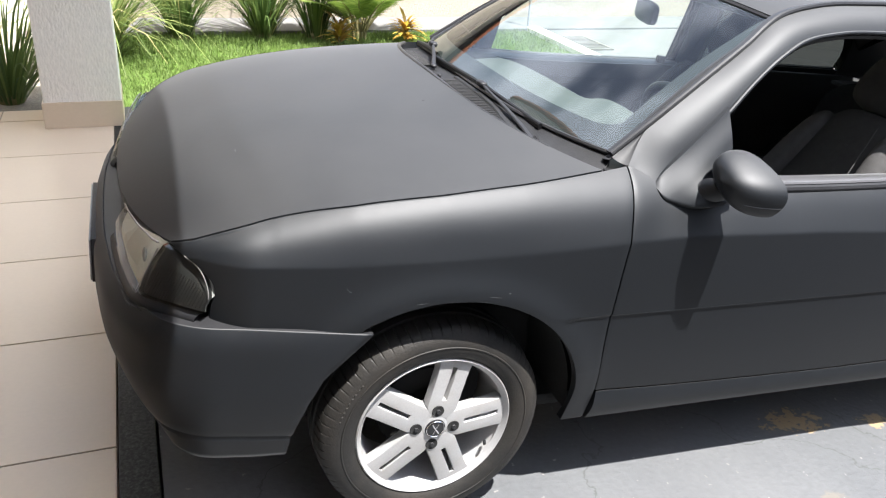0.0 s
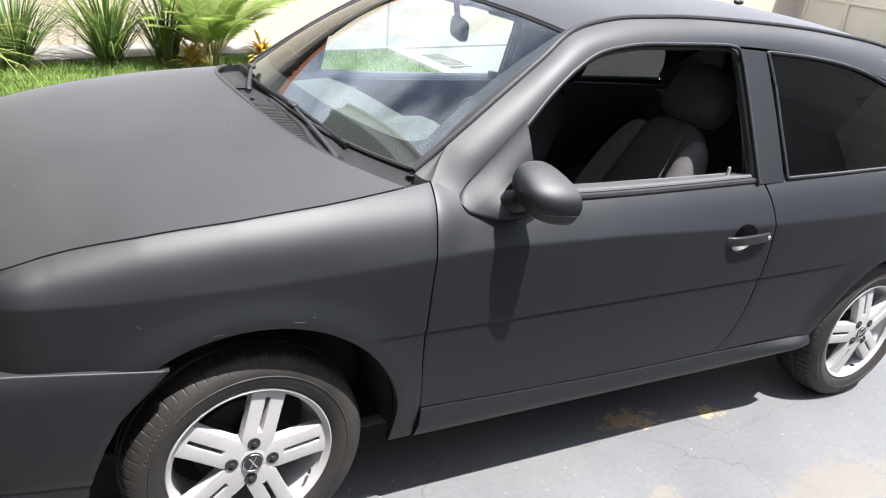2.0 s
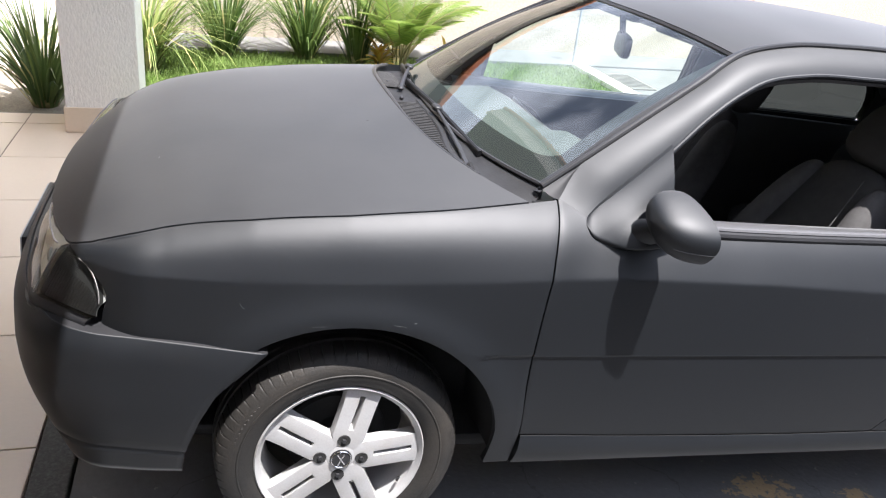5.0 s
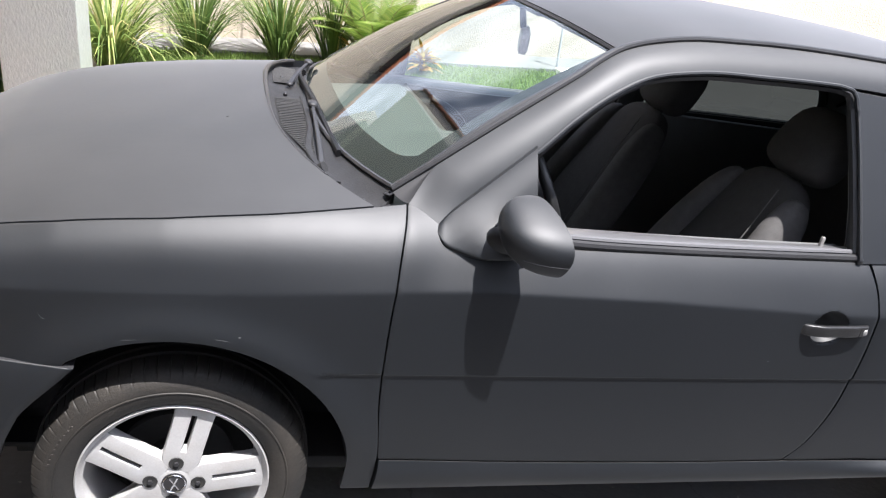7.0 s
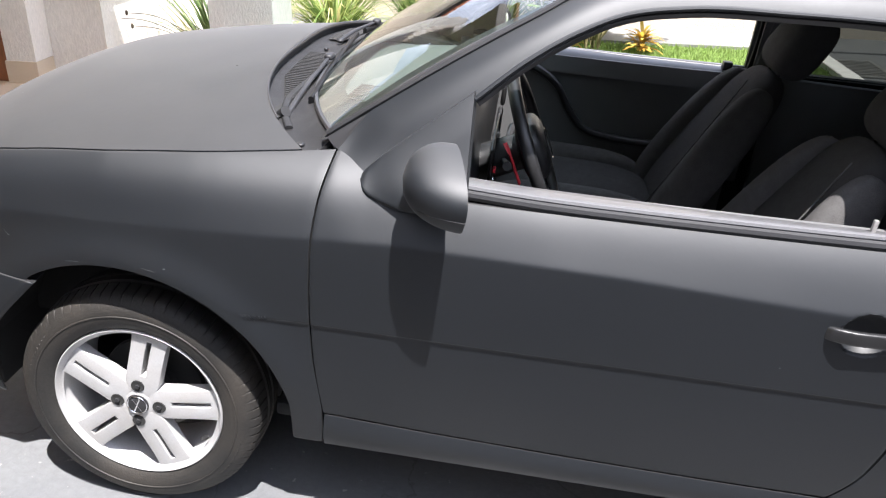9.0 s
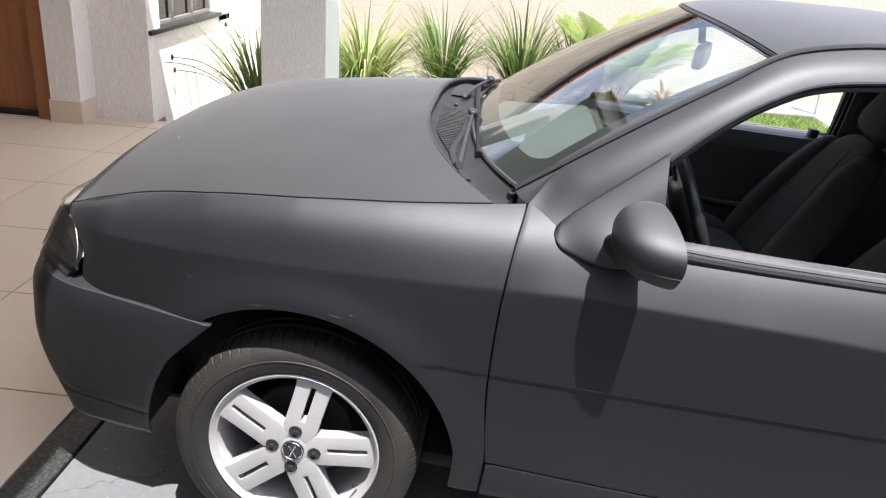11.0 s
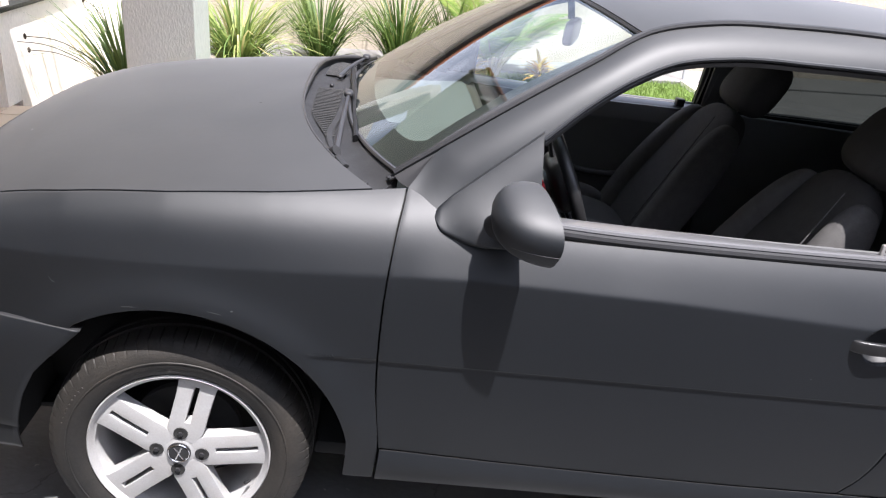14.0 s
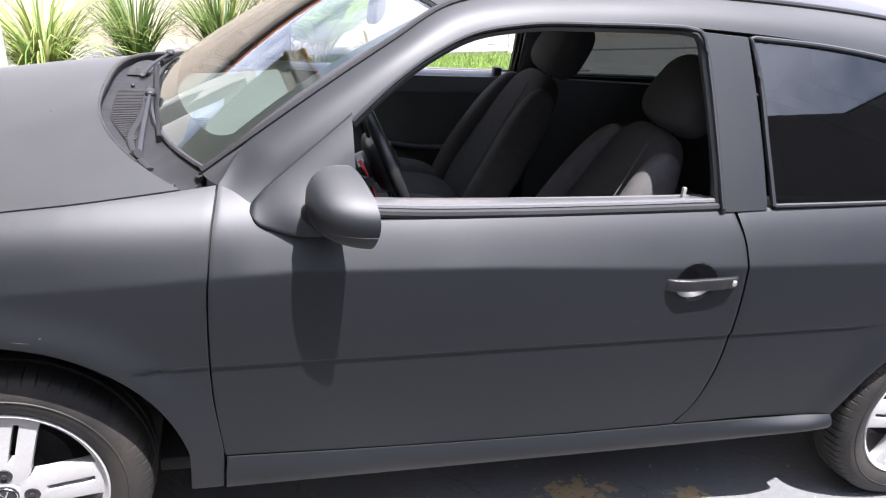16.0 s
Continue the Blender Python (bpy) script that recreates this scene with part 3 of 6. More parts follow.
# two walls added out of view to keep daylight out of the porch
porch_end = structure("wall_porch_end", boxed((-6.2, -5.2, -0.9), (-6.002, 3.70, 2.718)), RENDER, "white textured wall added out of view to darken the porch's end")
porch_side = structure("wall_porch_side", boxed((-6.0, -3.1, PORCH), (-0.76, -2.9, 2.718)), RENDER, "white textured wall added out of view to darken the porch's side")

# ---- the car: forms shared by its panels (its own axes: nose towards -x, near flank at y = 0) ----
def seam_top(x):
    """Height of the shoulder along the car: hood seam, then window line."""
    return np.interp(x, (-0.70, -0.622, -0.576, -0.415, -0.25, -0.04, 0.21, 0.44, 0.62, 0.9, 1.6, 2.1, 3.1), (0.725, 0.755, 0.781, 0.843, 0.883, 0.917, 0.950, 0.975, 0.965, 0.950, 0.955, 0.968, 0.985))


def flank(x, z):
    """Distance of the near flank from its outermost plane."""
    x, z = np.asarray(x, float), np.asarray(z, float)
    y = 0.04 * (np.maximum(0, 0.35 - x) / 0.6) ** 2 + 0.09 * (np.maximum(0, -0.45 - x) / 0.17) ** 2
    y = y + 0.045 * np.maximum(0, (x - 1.9)) ** 2 + 0.25 * np.maximum(0, x - 2.75) ** 2
    d = seam_top(x) - z
    crease = np.interp(x, (-0.60, -0.45, -0.30, 0.18, 0.45, 0.60, 1.04, 1.50, 2.10, 3.0), (0.750, 0.757, 0.764, 0.803, 0.825, 0.835, 0.836, 0.826, 0.832, 0.85))
    r = 1 - np.maximum(d, 0) / np.maximum(seam_top(x) - crease, 0.03)
    q = 0.5 * (r + np.sqrt(r * r + 0.0012))
    deep = np.interp(x, (-0.62, -0.42, -0.05, 0.15, 0.30, 0.43, 0.55, 0.75, 1.0), (0.020, 0.072, 0.072, 0.084, 0.101, 0.114, 0.098, 0.080, 0.072))
    ease = np.clip((x - 0.43) / 0.10, 0, 1)
    ease = ease * ease * (3 - 2 * ease) * np.clip((0.86 - x) / 0.24, 0, 1)
    bulk = np.interp(x, (-0.2, 0.45, 0.95, 3.0), (0.48, 0.48, 0.82, 0.85)) + 0.15 * ease
    y = y + deep * (bulk * q + (1 - bulk) * q ** 4) + (d < 0) * 1.15 * np.maximum(-d, 0)
    y = y + 0.20 * np.maximum(0, 0.8 - z) ** 2
    for hub, r0 in ((0.0, 0.385), (2.468, 0.375)):
        r = np.hypot(x - hub, z - (0.308 if hub == 0 else 0.29))
        y = y - 0.016 * np.exp(-(((r - r0) / 0.055) ** 2)) * np.clip((z - 0.25) / 0.2, 0, 1)
    zc = 0.612 + 0.018 * x
    below = zc - z
    fade = np.clip((x - 0.24) / 0.08, 0, 1) * np.clip((2.16 - x) / 0.1, 0, 1)
    y = y + fade * np.where(below > 0, 0.0052 * np.exp(-np.maximum(below, 0) / 0.08) * (1 - np.exp(-np.maximum(below, 0) / 0.002)), 0)
    dish = np.clip(1 - np.hypot((x - 1.522) / 0.054, (z - 0.790) / 0.047) ** 2, 0, 1)
    return y + 0.036 * dish * (2 - dish)


def glasshouse(x, z):
    """Distance of the side windows and pillars from the flank's outermost plane."""
    x, z = np.asarray(x, float), np.asarray(z, float)
    return 0.058 + 0.43 * (z - 0.945) + 0.03 * (np.maximum(0, 1.1 - x) / 0.6) ** 2 + 0.05 * np.maximum(0, x - 1.9) ** 2 - 0.17 * np.clip((0.95 - x) / 0.4, 0, 1) * (z - 0.945)


def on(surface, flat, inward=0.0):
    """Lays a net of (x, z) onto a surface of the flank."""
    y = surface(flat[..., 0], flat[..., 1]) + inward
    return np.stack([flat[..., 0], y, flat[..., 1]], -1)


def both(name, piece, mat, parent, label=""):
    """A part on the near side and its twin on the far side."""
    if isinstance(piece, bmesh.types.BMesh):
        piece.verts.index_update()
        piece = [tuple(v.co) for v in piece.verts], [tuple(v.index for v in f.verts) for f in piece.faces]
    return part(name, piece, mat, parent, label), part(name, mirrored(piece), mat, parent, label)


def crease_rows(flat, rows):
    """Shifts a net's rows so that some of them follow the pressed line along the flank."""
    out = flat.copy()
    nv = flat.shape[1] - 1
    for a in range(flat.shape[0]):
        x, z = flat[a, :, 0], flat[a, :, 1]
        line = 0.612 + 0.018 * float(np.interp(0.45, np.linspace(0, 1, nv + 1), x))
        room = min(0.012, 0.5 * (line - z[0]))
        if room < 0.002 or np.any(np.diff(z) <= 0):
            continue
        fresh = np.r_[np.linspace(z[0], line - room, rows - 5), line - room * np.array((0.7, 0.45, 0.25, 0.1, 0.0)), np.linspace(line, z[-1], nv + 2 - rows)[1:]]
        out[a, :, 0], out[a, :, 1] = np.interp(fresh, z, x), fresh
    return out


def soften(g, by=0.0015, top=True):
    """Turns the rim of a pressed panel in a little."""
    g = g.copy()
    for s in (np.s_[0, :], np.s_[-1, :], np.s_[:, 0], np.s_[:, -1])[:4 if top else 3]:
        g[s][..., 1] += by
    return g


car = thing("car", "satin black three-door hatchback with silver alloy wheels, driver's window open", "car", m=RAMP)
IN = (0, 0.022, 0)

# front wing
arc = lambda r, a0, a1, hub, n=15: [(hub + r * math.cos(radians(a)), 0.29 + r * math.sin(radians(a))) for a in np.linspace(a0, a1, n)]
wing_low = joined(curve([(-0.548, 0.590), (-0.40, 0.588), (-0.222, 0.600)], True), curve([(0.003 + 0.379 * math.cos(radians(a)), 0.308 + 0.379 * math.sin(radians(a))) for a in np.linspace(126, 1, 25)], True), curve([(0.382, 0.31), (0.376, 0.262)], True),
                  curve([(0.376, 0.262), (0.446, 0.262)], True), shares=(3, 6, 0.6, 0.8))
wing_top = curve([(-0.622, 0.754), (-0.576, 0.779), (-0.52, 0.806), (-0.415, 0.842), (-0.25, 0.880), (-0.04, 0.914), (0.21, 0.947), (0.36, 0.966), (0.433, 0.976)])
seam_front = curve([(0.446, 0.262), (0.446, 0.37), (0.422, 0.54), (0.413, 0.687), (0.413, 0.815), (0.421, 0.915), (0.433, 0.976)])
wing_left = curve([(-0.548, 0.590), (-0.545, 0.635), (-0.538, 0.690), (-0.556, 0.720), (-0.592, 0.743), (-0.622, 0.754)])
g = on(flank, coons(wing_low, seam_front, wing_top, wing_left, 100, 200))
both("front_wing", net(soften(g), lambda a, b: (0, 0.002, -0.030) if b == 200 else IN), PAINT, car)
drip = wing_top(np.linspace(0, 1, 40))
both("hood_gutter", net(np.array([[(x, float(flank(x, z)) + d, z - 0.028) for d in (-0.001, 0.03)] for x, z in drip])), DARK, car)

# door skin
seam_front_door = curve([(0.4505, 0.366), (0.4262, 0.54), (0.4172, 0.687), (0.4172, 0.815), (0.4252, 0.915), (0.4375, 0.978)])
seam_rear_door = curve([(1.590, 0.353), (1.625, 0.41), (1.650, 0.50), (1.662, 0.64), (1.658, 0.79), (1.648, 0.885), (1.624, 0.947)])
door_low = curve([(0.4505, 0.366), (0.70, 0.357), (1.0, 0.351), (1.3, 0.349), (1.590, 0.353)])
door_top = curve([(0.4375, 0.978), (0.465, 0.970), (0.495, 0.955), (0.53, 0.938), (0.62, 0.927), (0.76, 0.927), (1.05, 0.932), (1.30, 0.938), (1.624, 0.947)])
g = on(flank, crease_rows(coons(door_low, seam_rear_door, door_top, seam_front_door, 230, 170), 70))
door_near, door_far = both("door", net(soften(g, top=False), IN), PAINT, car)

# rear quarter
seam_rear_quarter = curve([(1.596, 0.352), (1.631, 0.41), (1.656, 0.50), (1.668, 0.64), (1.664, 0.79), (1.654, 0.885), (1.632, 0.950)])
quarter_low = joined(curve([(1.596, 0.352), (1.85, 0.355), (2.095, 0.345)], True), curve(arc(0.372, 172, 8, 2.468), True), curve([(2.84, 0.345), (3.0, 0.40)], True), shares=(3, 6, 1.4))
quarter_top = curve([(1.632, 0.950), (1.80, 0.957), (2.10, 0.966), (2.5, 0.975), (2.97, 0.985)])
quarter_back = curve([(3.0, 0.40), (3.04, 0.60), (3.03, 0.80), (2.97, 0.985)])
g = on(flank, crease_rows(coons(quarter_low, quarter_back, quarter_top, seam_rear_quarter, 90, 160), 70))
both("rear_quarter", net(soften(g), IN), PAINT, car)

# sill
sill_top = curve([(0.4535, 0.361), (0.70, 0.352), (1.0, 0.346), (1.3, 0.344), (1.596, 0.347), (2.10, 0.345)], True)
sill_low = curve([(0.452, 0.262), (1.0, 0.266), (1.64, 0.270), (2.12, 0.285)], True)
g = on(flank, coons(sill_low, curve([(2.12, 0.285), (2.10, 0.345)], True), sill_top, curve([(0.452, 0.262), (0.4535, 0.361)], True), 60, 10))
g[..., 1] -= (0.012 + 0.016 * np.clip((g[..., 0] - 1.62) / 0.36, 0, 1) ** 1.5 * np.clip((2.13 - g[..., 0]) / 0.10, 0.1, 1)) * np.sin(np.linspace(0.25, math.pi, 11))[None, :]
both("sill", net(g, (0, 0.05, 0)), PAINT, car)

# windscreen pillar and roof rail in one sweep, outside edge and window edge
rail_out = curve([(0.405, 0.150, 0.990), (0.52, 0.166, 1.076), (0.66, 0.194, 1.176), (0.80, 0.232, 1.268), (0.915, 0.274, 1.338), (1.05, 0.292, 1.374), (1.25, 0.300, 1.394), (1.65, 0.300, 1.405),
                  (2.1, 0.306, 1.392), (2.5, 0.322, 1.350), (2.78, 0.345, 1.275)])
open_top = [(0.502, 0.937), (0.598, 1.024), (0.703, 1.117), (0.790, 1.195), (0.880, 1.256), (0.962, 1.295), (1.085, 1.322), (1.28, 1.335), (1.50, 1.342), (1.66, 1.340), (1.90, 1.328), (2.15, 1.300), (2.42, 1.225), (2.60, 1.10)]
rail_in = curve([(x, float(glasshouse(x, z)), z) for x, z in open_top])
FOOT = 0.052   # share of the rail at which the door's own skin takes over
u = np.linspace(FOOT, 1, 91)
v = np.linspace(0, 1, 13)[None, :, None]
edge_in, edge_out = rail_in(u), rail_out(u)


def rail_section(a, b):
    """Cross-section of the pillar between its window edge and its outer edge."""
    q = a[:, None] * (1 - v) + b[:, None] * v
    q[..., 1] -= 0.009 * np.sin(math.pi * v[..., 0])
    q[..., 2] += 0.006 * np.sin(math.pi * v[..., 0])
    return q


g = rail_section(edge_in, edge_out)
both("pillar_and_roof_rail", net(g, (0, 0.03, -0.012)), PAINT, car)

# foot of the pillar: the door's skin sweeps up into it without a break
ahead = rail_section(rail_in(np.array([FOOT + 0.012])), rail_out(np.array([FOOT + 0.012])))[0] - g[0]
ahead /= np.linalg.norm(ahead, axis=1)[:, None]
head = g[0] + ahead * 0.001
start = np.array([(x, float(flank(x, z)), z) for x, z in door_top(np.linspace(0.060, 0, 13))])
rise = []
for (x, y, z), top in zip(start, head):
    d = np.array((top[0] - x, top[2] - z))
    d /= np.linalg.norm(d)
    slope = (float(flank(x - 0.012 * d[0], z - 0.012 * d[1])) - float(flank(x, z))) / -0.012
    w = np.array((d[0], slope, d[1]))
    chord = (top - (x, y, z)) / np.linalg.norm(top - (x, y, z))
    w = 0.25 * w / np.linalg.norm(w) + 0.75 * chord
    rise.append(w / np.linalg.norm(w))
rise, reach = np.array(rise), np.linalg.norm(head - start, axis=1)[:, None]
foot = []
for t in np.linspace(0, 1, 17):
    foot.append((2 * t**3 - 3 * t**2 + 1) * start + (t**3 - 2 * t**2 + t) * reach * rise + (3 * t**2 - 2 * t**3) * head + (t**3 - t**2) * reach * ahead)
both("pillar_foot", net(np.array(foot), (0, 0.03, -0.006)), PAINT, car)
edge = np.array(foot)[:, -1]
drain = rail_out(np.linspace(0, FOOT, 17))
both("pillar_drain", net(np.array([edge * (1 - t) + drain * t + np.array((0, 0, -0.004)) * math.sin(math.pi * t) for t in np.linspace(0, 1, 6)])), TRIM, car)
under = [curve(c)(np.linspace(0, 1, 9)) for c in ([(0.385, 0.135, 0.960), (0.43, 0.130, 0.960), (0.515, 0.105, 0.938)], [(0.400, 0.240, 0.958), (0.47, 0.235, 0.950), (0.55, 0.200, 0.934)])]
both("cowl_end", net(np.array([under[0] * (1 - t) + under[1] * t for t in np.linspace(0, 1, 5)]).transpose(1, 0, 2), (0, 0, -0.03)), TRIM, car)

# mirror sail: a rounded plastic plate between the pillar and the window, swelling out to the mirror's neck
flat = coons(curve([(0.496, 0.938), (0.505, 0.917), (0.545, 0.902), (0.585, 0.897), (0.64, 0.903), (0.712, 0.913)]), curve([(0.712, 0.913), (0.700, 1.130)], True), curve([(0.503, 0.957), (0.529, 0.983), (0.60, 1.045), (0.700, 1.130)], True), curve([(0.496, 0.938), (0.498, 0.949), (0.503, 0.957)]), 44, 36)
sx, sz = flat[..., 0], flat[..., 1]
lower = glasshouse(sx, sz) + 0.002 - 0.023 * (1 - np.linspace(0, 1, 37)[None, :])
reach_in = np.minimum(sz - flat[:, :1, 1], 0.9 * (sx - 0.494))
ease = np.clip((flat[:, -1:, 1] - sz) / 0.07, 0, 1)
ease = ease * ease * (3 - 2 * ease)
round_off = 1 - np.clip(1 - reach_in / 0.014, 0, 1) ** 2
swell = 0.026 * np.exp(-((sx - 0.628) / 0.072) ** 2 - ((sz - 0.925) / 0.050) ** 2)
g = np.stack([sx, lower + 0.008 - (0.019 + 0.007 * ease + swell) * np.sqrt(np.clip(round_off, 0, 1)), sz], -1)
both("mirror_sail", net(g, (0.004, 0.030, 0.006)), PAINT, car, "satin black plastic mirror base")

# black plate added behind the sail's tip to stop light showing through
both("sail_seal", net(on(glasshouse, coons(curve([(0.455, 0.90), (0.60, 0.90)], True), curve([(0.60, 0.90), (0.60, 1.0)], True), curve([(0.455, 0.965), (0.60, 1.0)], True), curve([(0.455, 0.90), (0.455, 0.965)], True), 8, 6), 0.034)), RUBBER, car)

# middle pillar
g = on(glasshouse, coons(curve([(1.585, 0.946), (1.716, 0.952)], True), curve([(1.716, 0.952), (1.70, 1.10), (1.668, 1.29), (1.660, 1.330)]), curve([(1.539, 1.334), (1.660, 1.330)], True),
                         curve([(1.585, 0.946), (1.575, 1.10), (1.547, 1.28), (1.539, 1.334)]), 12, 24), 0.001)
both("middle_pillar", net(g, (0, 0.04, 0)), PAINT, car)

# rear pillar
g = on(glasshouse, coons(curve([(2.58, 0.974), (2.97, 0.985)], True), curve([(2.97, 0.985), (2.9, 1.13), (2.79, 1.27)]), curve([(2.40, 1.235), (2.60, 1.215), (2.79, 1.27)]), curve([(2.58, 0.974), (2.555, 1.08), (2.40, 1.235)]), 16, 16), -0.002)
both("rear_pillar", net(g, (0, 0.03, 0)), PAINT, car)

# roof
fine = np.linspace(0, 1, 2000)
rail_u = np.linspace(float(fine[np.argmax(rail_out(fine)[:, 0] > 0.912)]), 1, 61)
left = rail_out(rail_u)
cross = np.linspace(0, 1, 41)
g = np.zeros((61, 41, 3))
for k, p in enumerate(left):
    bow = 1 - (2 * cross - 1) ** 2
    front = max(0, 1 - k / 25)
    g[k, :, 0] = p[0] - 0.10 * bow * front ** 2 + 0.07 * bow * max(0, (k - 40) / 20) ** 2
    g[k, :, 1] = p[1] + (2 * MID - 2 * p[1]) * cross
    g[k, :, 2] = p[2] + 0.038 * (1 - np.abs(2 * cross - 1) ** 2.6)
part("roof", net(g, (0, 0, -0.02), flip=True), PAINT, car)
ROOF_FRONT = g[0].copy()
ROOF_BACK = g[-1].copy()

# gutter strips between roof and rail
gut = curve([tuple(np.array(rail_out(t)) + (0, 0.004, 0.005)) for t in np.linspace(0.0, 0.98, 40)])
both("gutter_strip", tube(gut, 0.0075, 8, 90), TRIM, car)
seal = curve([tuple(np.array(rail_out(t)) + (0.004, 0.019, 0.002)) for t in np.linspace(0.0, 0.36, 24)])
both("screen_side_seal", tube(seal, 0.012, 8, 60, flat=0.6), RUBBER, car)

# windscreen, bowed in plan
low_edge = [(0.415 - 0.135 * (1 - abs(2 * c - 1) ** 3.0), 0.165 + (2 * MID - 0.33) * c, 0.992 + 0.012 * (1 - (2 * c - 1) ** 2)) for c in cross]
low_edge = np.array(low_edge)
g = np.array([low_edge * (1 - t) + (ROOF_FRONT + (0, 0, -0.008)) * t for t in np.linspace(0, 1, 25)])
bulge = np.sin(np.linspace(0, math.pi, 25))[:, None]
g[..., 2] += 0.018 * bulge
g[..., 0] -= 0.012 * bulge
SCREEN = g.copy()
screen = part("windscreen", net(g), WINDSCREEN, car, "green-tinted windscreen glass")
screen.visible_shadow = False
ring = np.concatenate([SCREEN[0], SCREEN[1:, -1], SCREEN[-1, ::-1], SCREEN[::-1, 0][:-1]])
part("windscreen_seal", tube(curve(ring, True), 0.006, 6, 160), RUBBER, screen)

# hood, edged by the wing seams
hood_edge = wing_top(np.linspace(0, 0.935, 57)) + (0, 0.001)
g = np.zeros((57, 49, 3))
across = np.linspace(0, 1, 49)
for k, (x, z) in enumerate(hood_edge):
    f = k / 56
    y0 = float(flank(x, z)) + 0.0068
    bow = 1 - np.abs(2 * across - 1) ** (2.2 + 1.0 * f)
    g[k, :, 0] = x - (0.205 * f ** 2.5 + 0.105 * (1 - f) ** 2.0) * bow
    g[k, :, 1] = y0 + (2 * MID - 2 * y0) * across
    crown = 0.052 * (1 - np.abs(2 * across - 1) ** 2.4)
    inset = (MID - y0) * (1 - np.abs(2 * across - 1))
    g[k, :, 2] = z + crown * min(1, 0.35 + 2.5 * f) - (0.010 * (1 - np.exp(-inset / 0.07)) + 0.049 * bow) * max(0, 1 - f / 0.20) ** 2
HOOD = g.copy()
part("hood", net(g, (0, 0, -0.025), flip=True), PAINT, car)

# cowl between hood and windscreen
g = np.array([HOOD[-1] * (1 - t) + np.stack([np.interp(across, cross, low_edge[:, c]) for c in range(3)], -1) * t for t in np.linspace(0, 1, 15)])
g[..., 2] -= np.linspace(0.024, 0.006, 15)[:, None] + 0.008 * np.sin(np.linspace(0, math.pi, 15))[:, None]
COWL = g.copy()
cowl = part("cowl_panel", net(g, (0, 0, -0.04), flip=True), COWL_PLASTIC, car, "black plastic cowl with slatted air intakes")

rim_of = HOOD[-1, 4:45] + np.array((0.002, 0, -0.002))
part("hood_seal", tube(curve(rim_of, True), lambda t: 0.0035 + 0.0035 * min(1, max(0, (t - 0.3) / 0.2)), 8, 80), RUBBER, car, "black rubber strip along the hood's rear edge")

# engine bay floor and firewall, so that no light comes through the gaps
part("engine_bay", boxed((-0.58, 0.30, 0.35), (0.36, 1.34, 0.80)), DARK, car)
# plate added out of sight to block light and darken the ground below
part("undertray", boxed((-0.58, 0.26, 0.225), (-0.02, 2 * MID - 0.26, 0.24), 0.004), DARK, car)
part("floor_pan", boxed((0.30, 0.16, 0.235), (2.75, 1.48, 0.275), 0.01), DARK, car)

# ---- car: bumpers, lamps, wheels, glass and fittings ----
rows = []
for z in np.r_[0.606, 0.603, 0.599, 0.594, 0.588, 0.581, 0.573, 0.563, np.linspace(0.55, 0.318, 12), 0.312, 0.306, 0.30, np.linspace(0.29, 0.235, 5)]:
    roll = 0.026 * max(0, (z - 0.540) / 0.066) ** 2.2
    tuck = roll + 1.0 * max(0, 0.46 - z) ** 1.7 + (0.006 if 0.3055 < z < 0.3125 else 0)
    xs = float(np.interp(z, (0.235, 0.30, 0.35, 0.42, 0.49, 0.53, 0.606), (-0.365, -0.362, -0.352, -0.333, -0.303, -0.270, -0.202)))
    ys = 0.056 + 0.2 * roll + 0.7 * (tuck - roll) - 0.15 * (xs + 0.47)
    ahead = 0.03 * min(1, max(0, (z - 0.36) / 0.1))
    half = [(xs, ys), (-0.47, 0.066 + tuck * 0.5), (-0.58, 0.088 + tuck * 0.6), (-0.655 + 0.5 * tuck, 0.125 + 0.7 * tuck), (-0.702 + tuck, 0.185 + 0.5 * tuck), (-0.735 - 0.4 * ahead + tuck, 0.30 + 0.2 * tuck), (-0.755 - 0.8 * ahead + tuck, 0.52), (-0.76 - ahead + tuck, MID)]
    ring = curve(half + [(x, 2 * MID - y) for x, y in half[-2::-1]])(np.linspace(0, 1, 121))
    rows.append(np.column_stack([ring, np.full(121, z)]))
g = np.array(rows).transpose(1, 0, 2)
front_bumper = part("front_bumper", net(g, flip=True), PAINT, car)
front_bumper.modifiers.new("sheet", "SOLIDIFY").thickness = 0.004
# top ledge of the bumper under the lamps
inner = g[:, 0].copy()
outer = g[:, 0].copy()
centre = np.array((-0.2, MID))
inner[:, :2] += (centre - inner[:, :2]) * 0.10
inner[:, 2] += 0.012
part("bumper_ledge", net(np.stack([outer, inner], 1), flip=True), TRIM, front_bumper)
part("lower_grille", boxed((-0.70, 0.42, 0.33), (-0.60, 2 * MID - 0.42, 0.42), 0.01), DARK, front_bumper)

plate = part("licence_plate", boxed((-0.801, MID - 0.20, 0.455), (-0.797, MID + 0.20, 0.575), 0.0015), PLATE, car, "plain grey licence plate on the nose")
part("plate_holder", boxed((-0.7965, MID - 0.203, 0.452), (-0.780, MID + 0.203, 0.578), 0.0015), TRIM, plate)
for k in range(7):
    part("bar", boxed((-0.8025, MID - 0.165 + 0.048 * k, 0.485), (-0.8010, MID - 0.130 + 0.048 * k, 0.545)), TRIM, plate)


def nose(y, z):
    """The face of the lamps and grille, in plan round the nose."""
    a = np.array([(-0.548, 0.103), (-0.590, 0.13), (-0.635, 0.165), (-0.678, 0.20), (-0.700, 0.24), (-0.722, 0.36), (-0.735, 0.50), (-0.745, MID)])
    return np.interp(y, a[:, 1], a[:, 0]) + 0.45 * (z - 0.64)


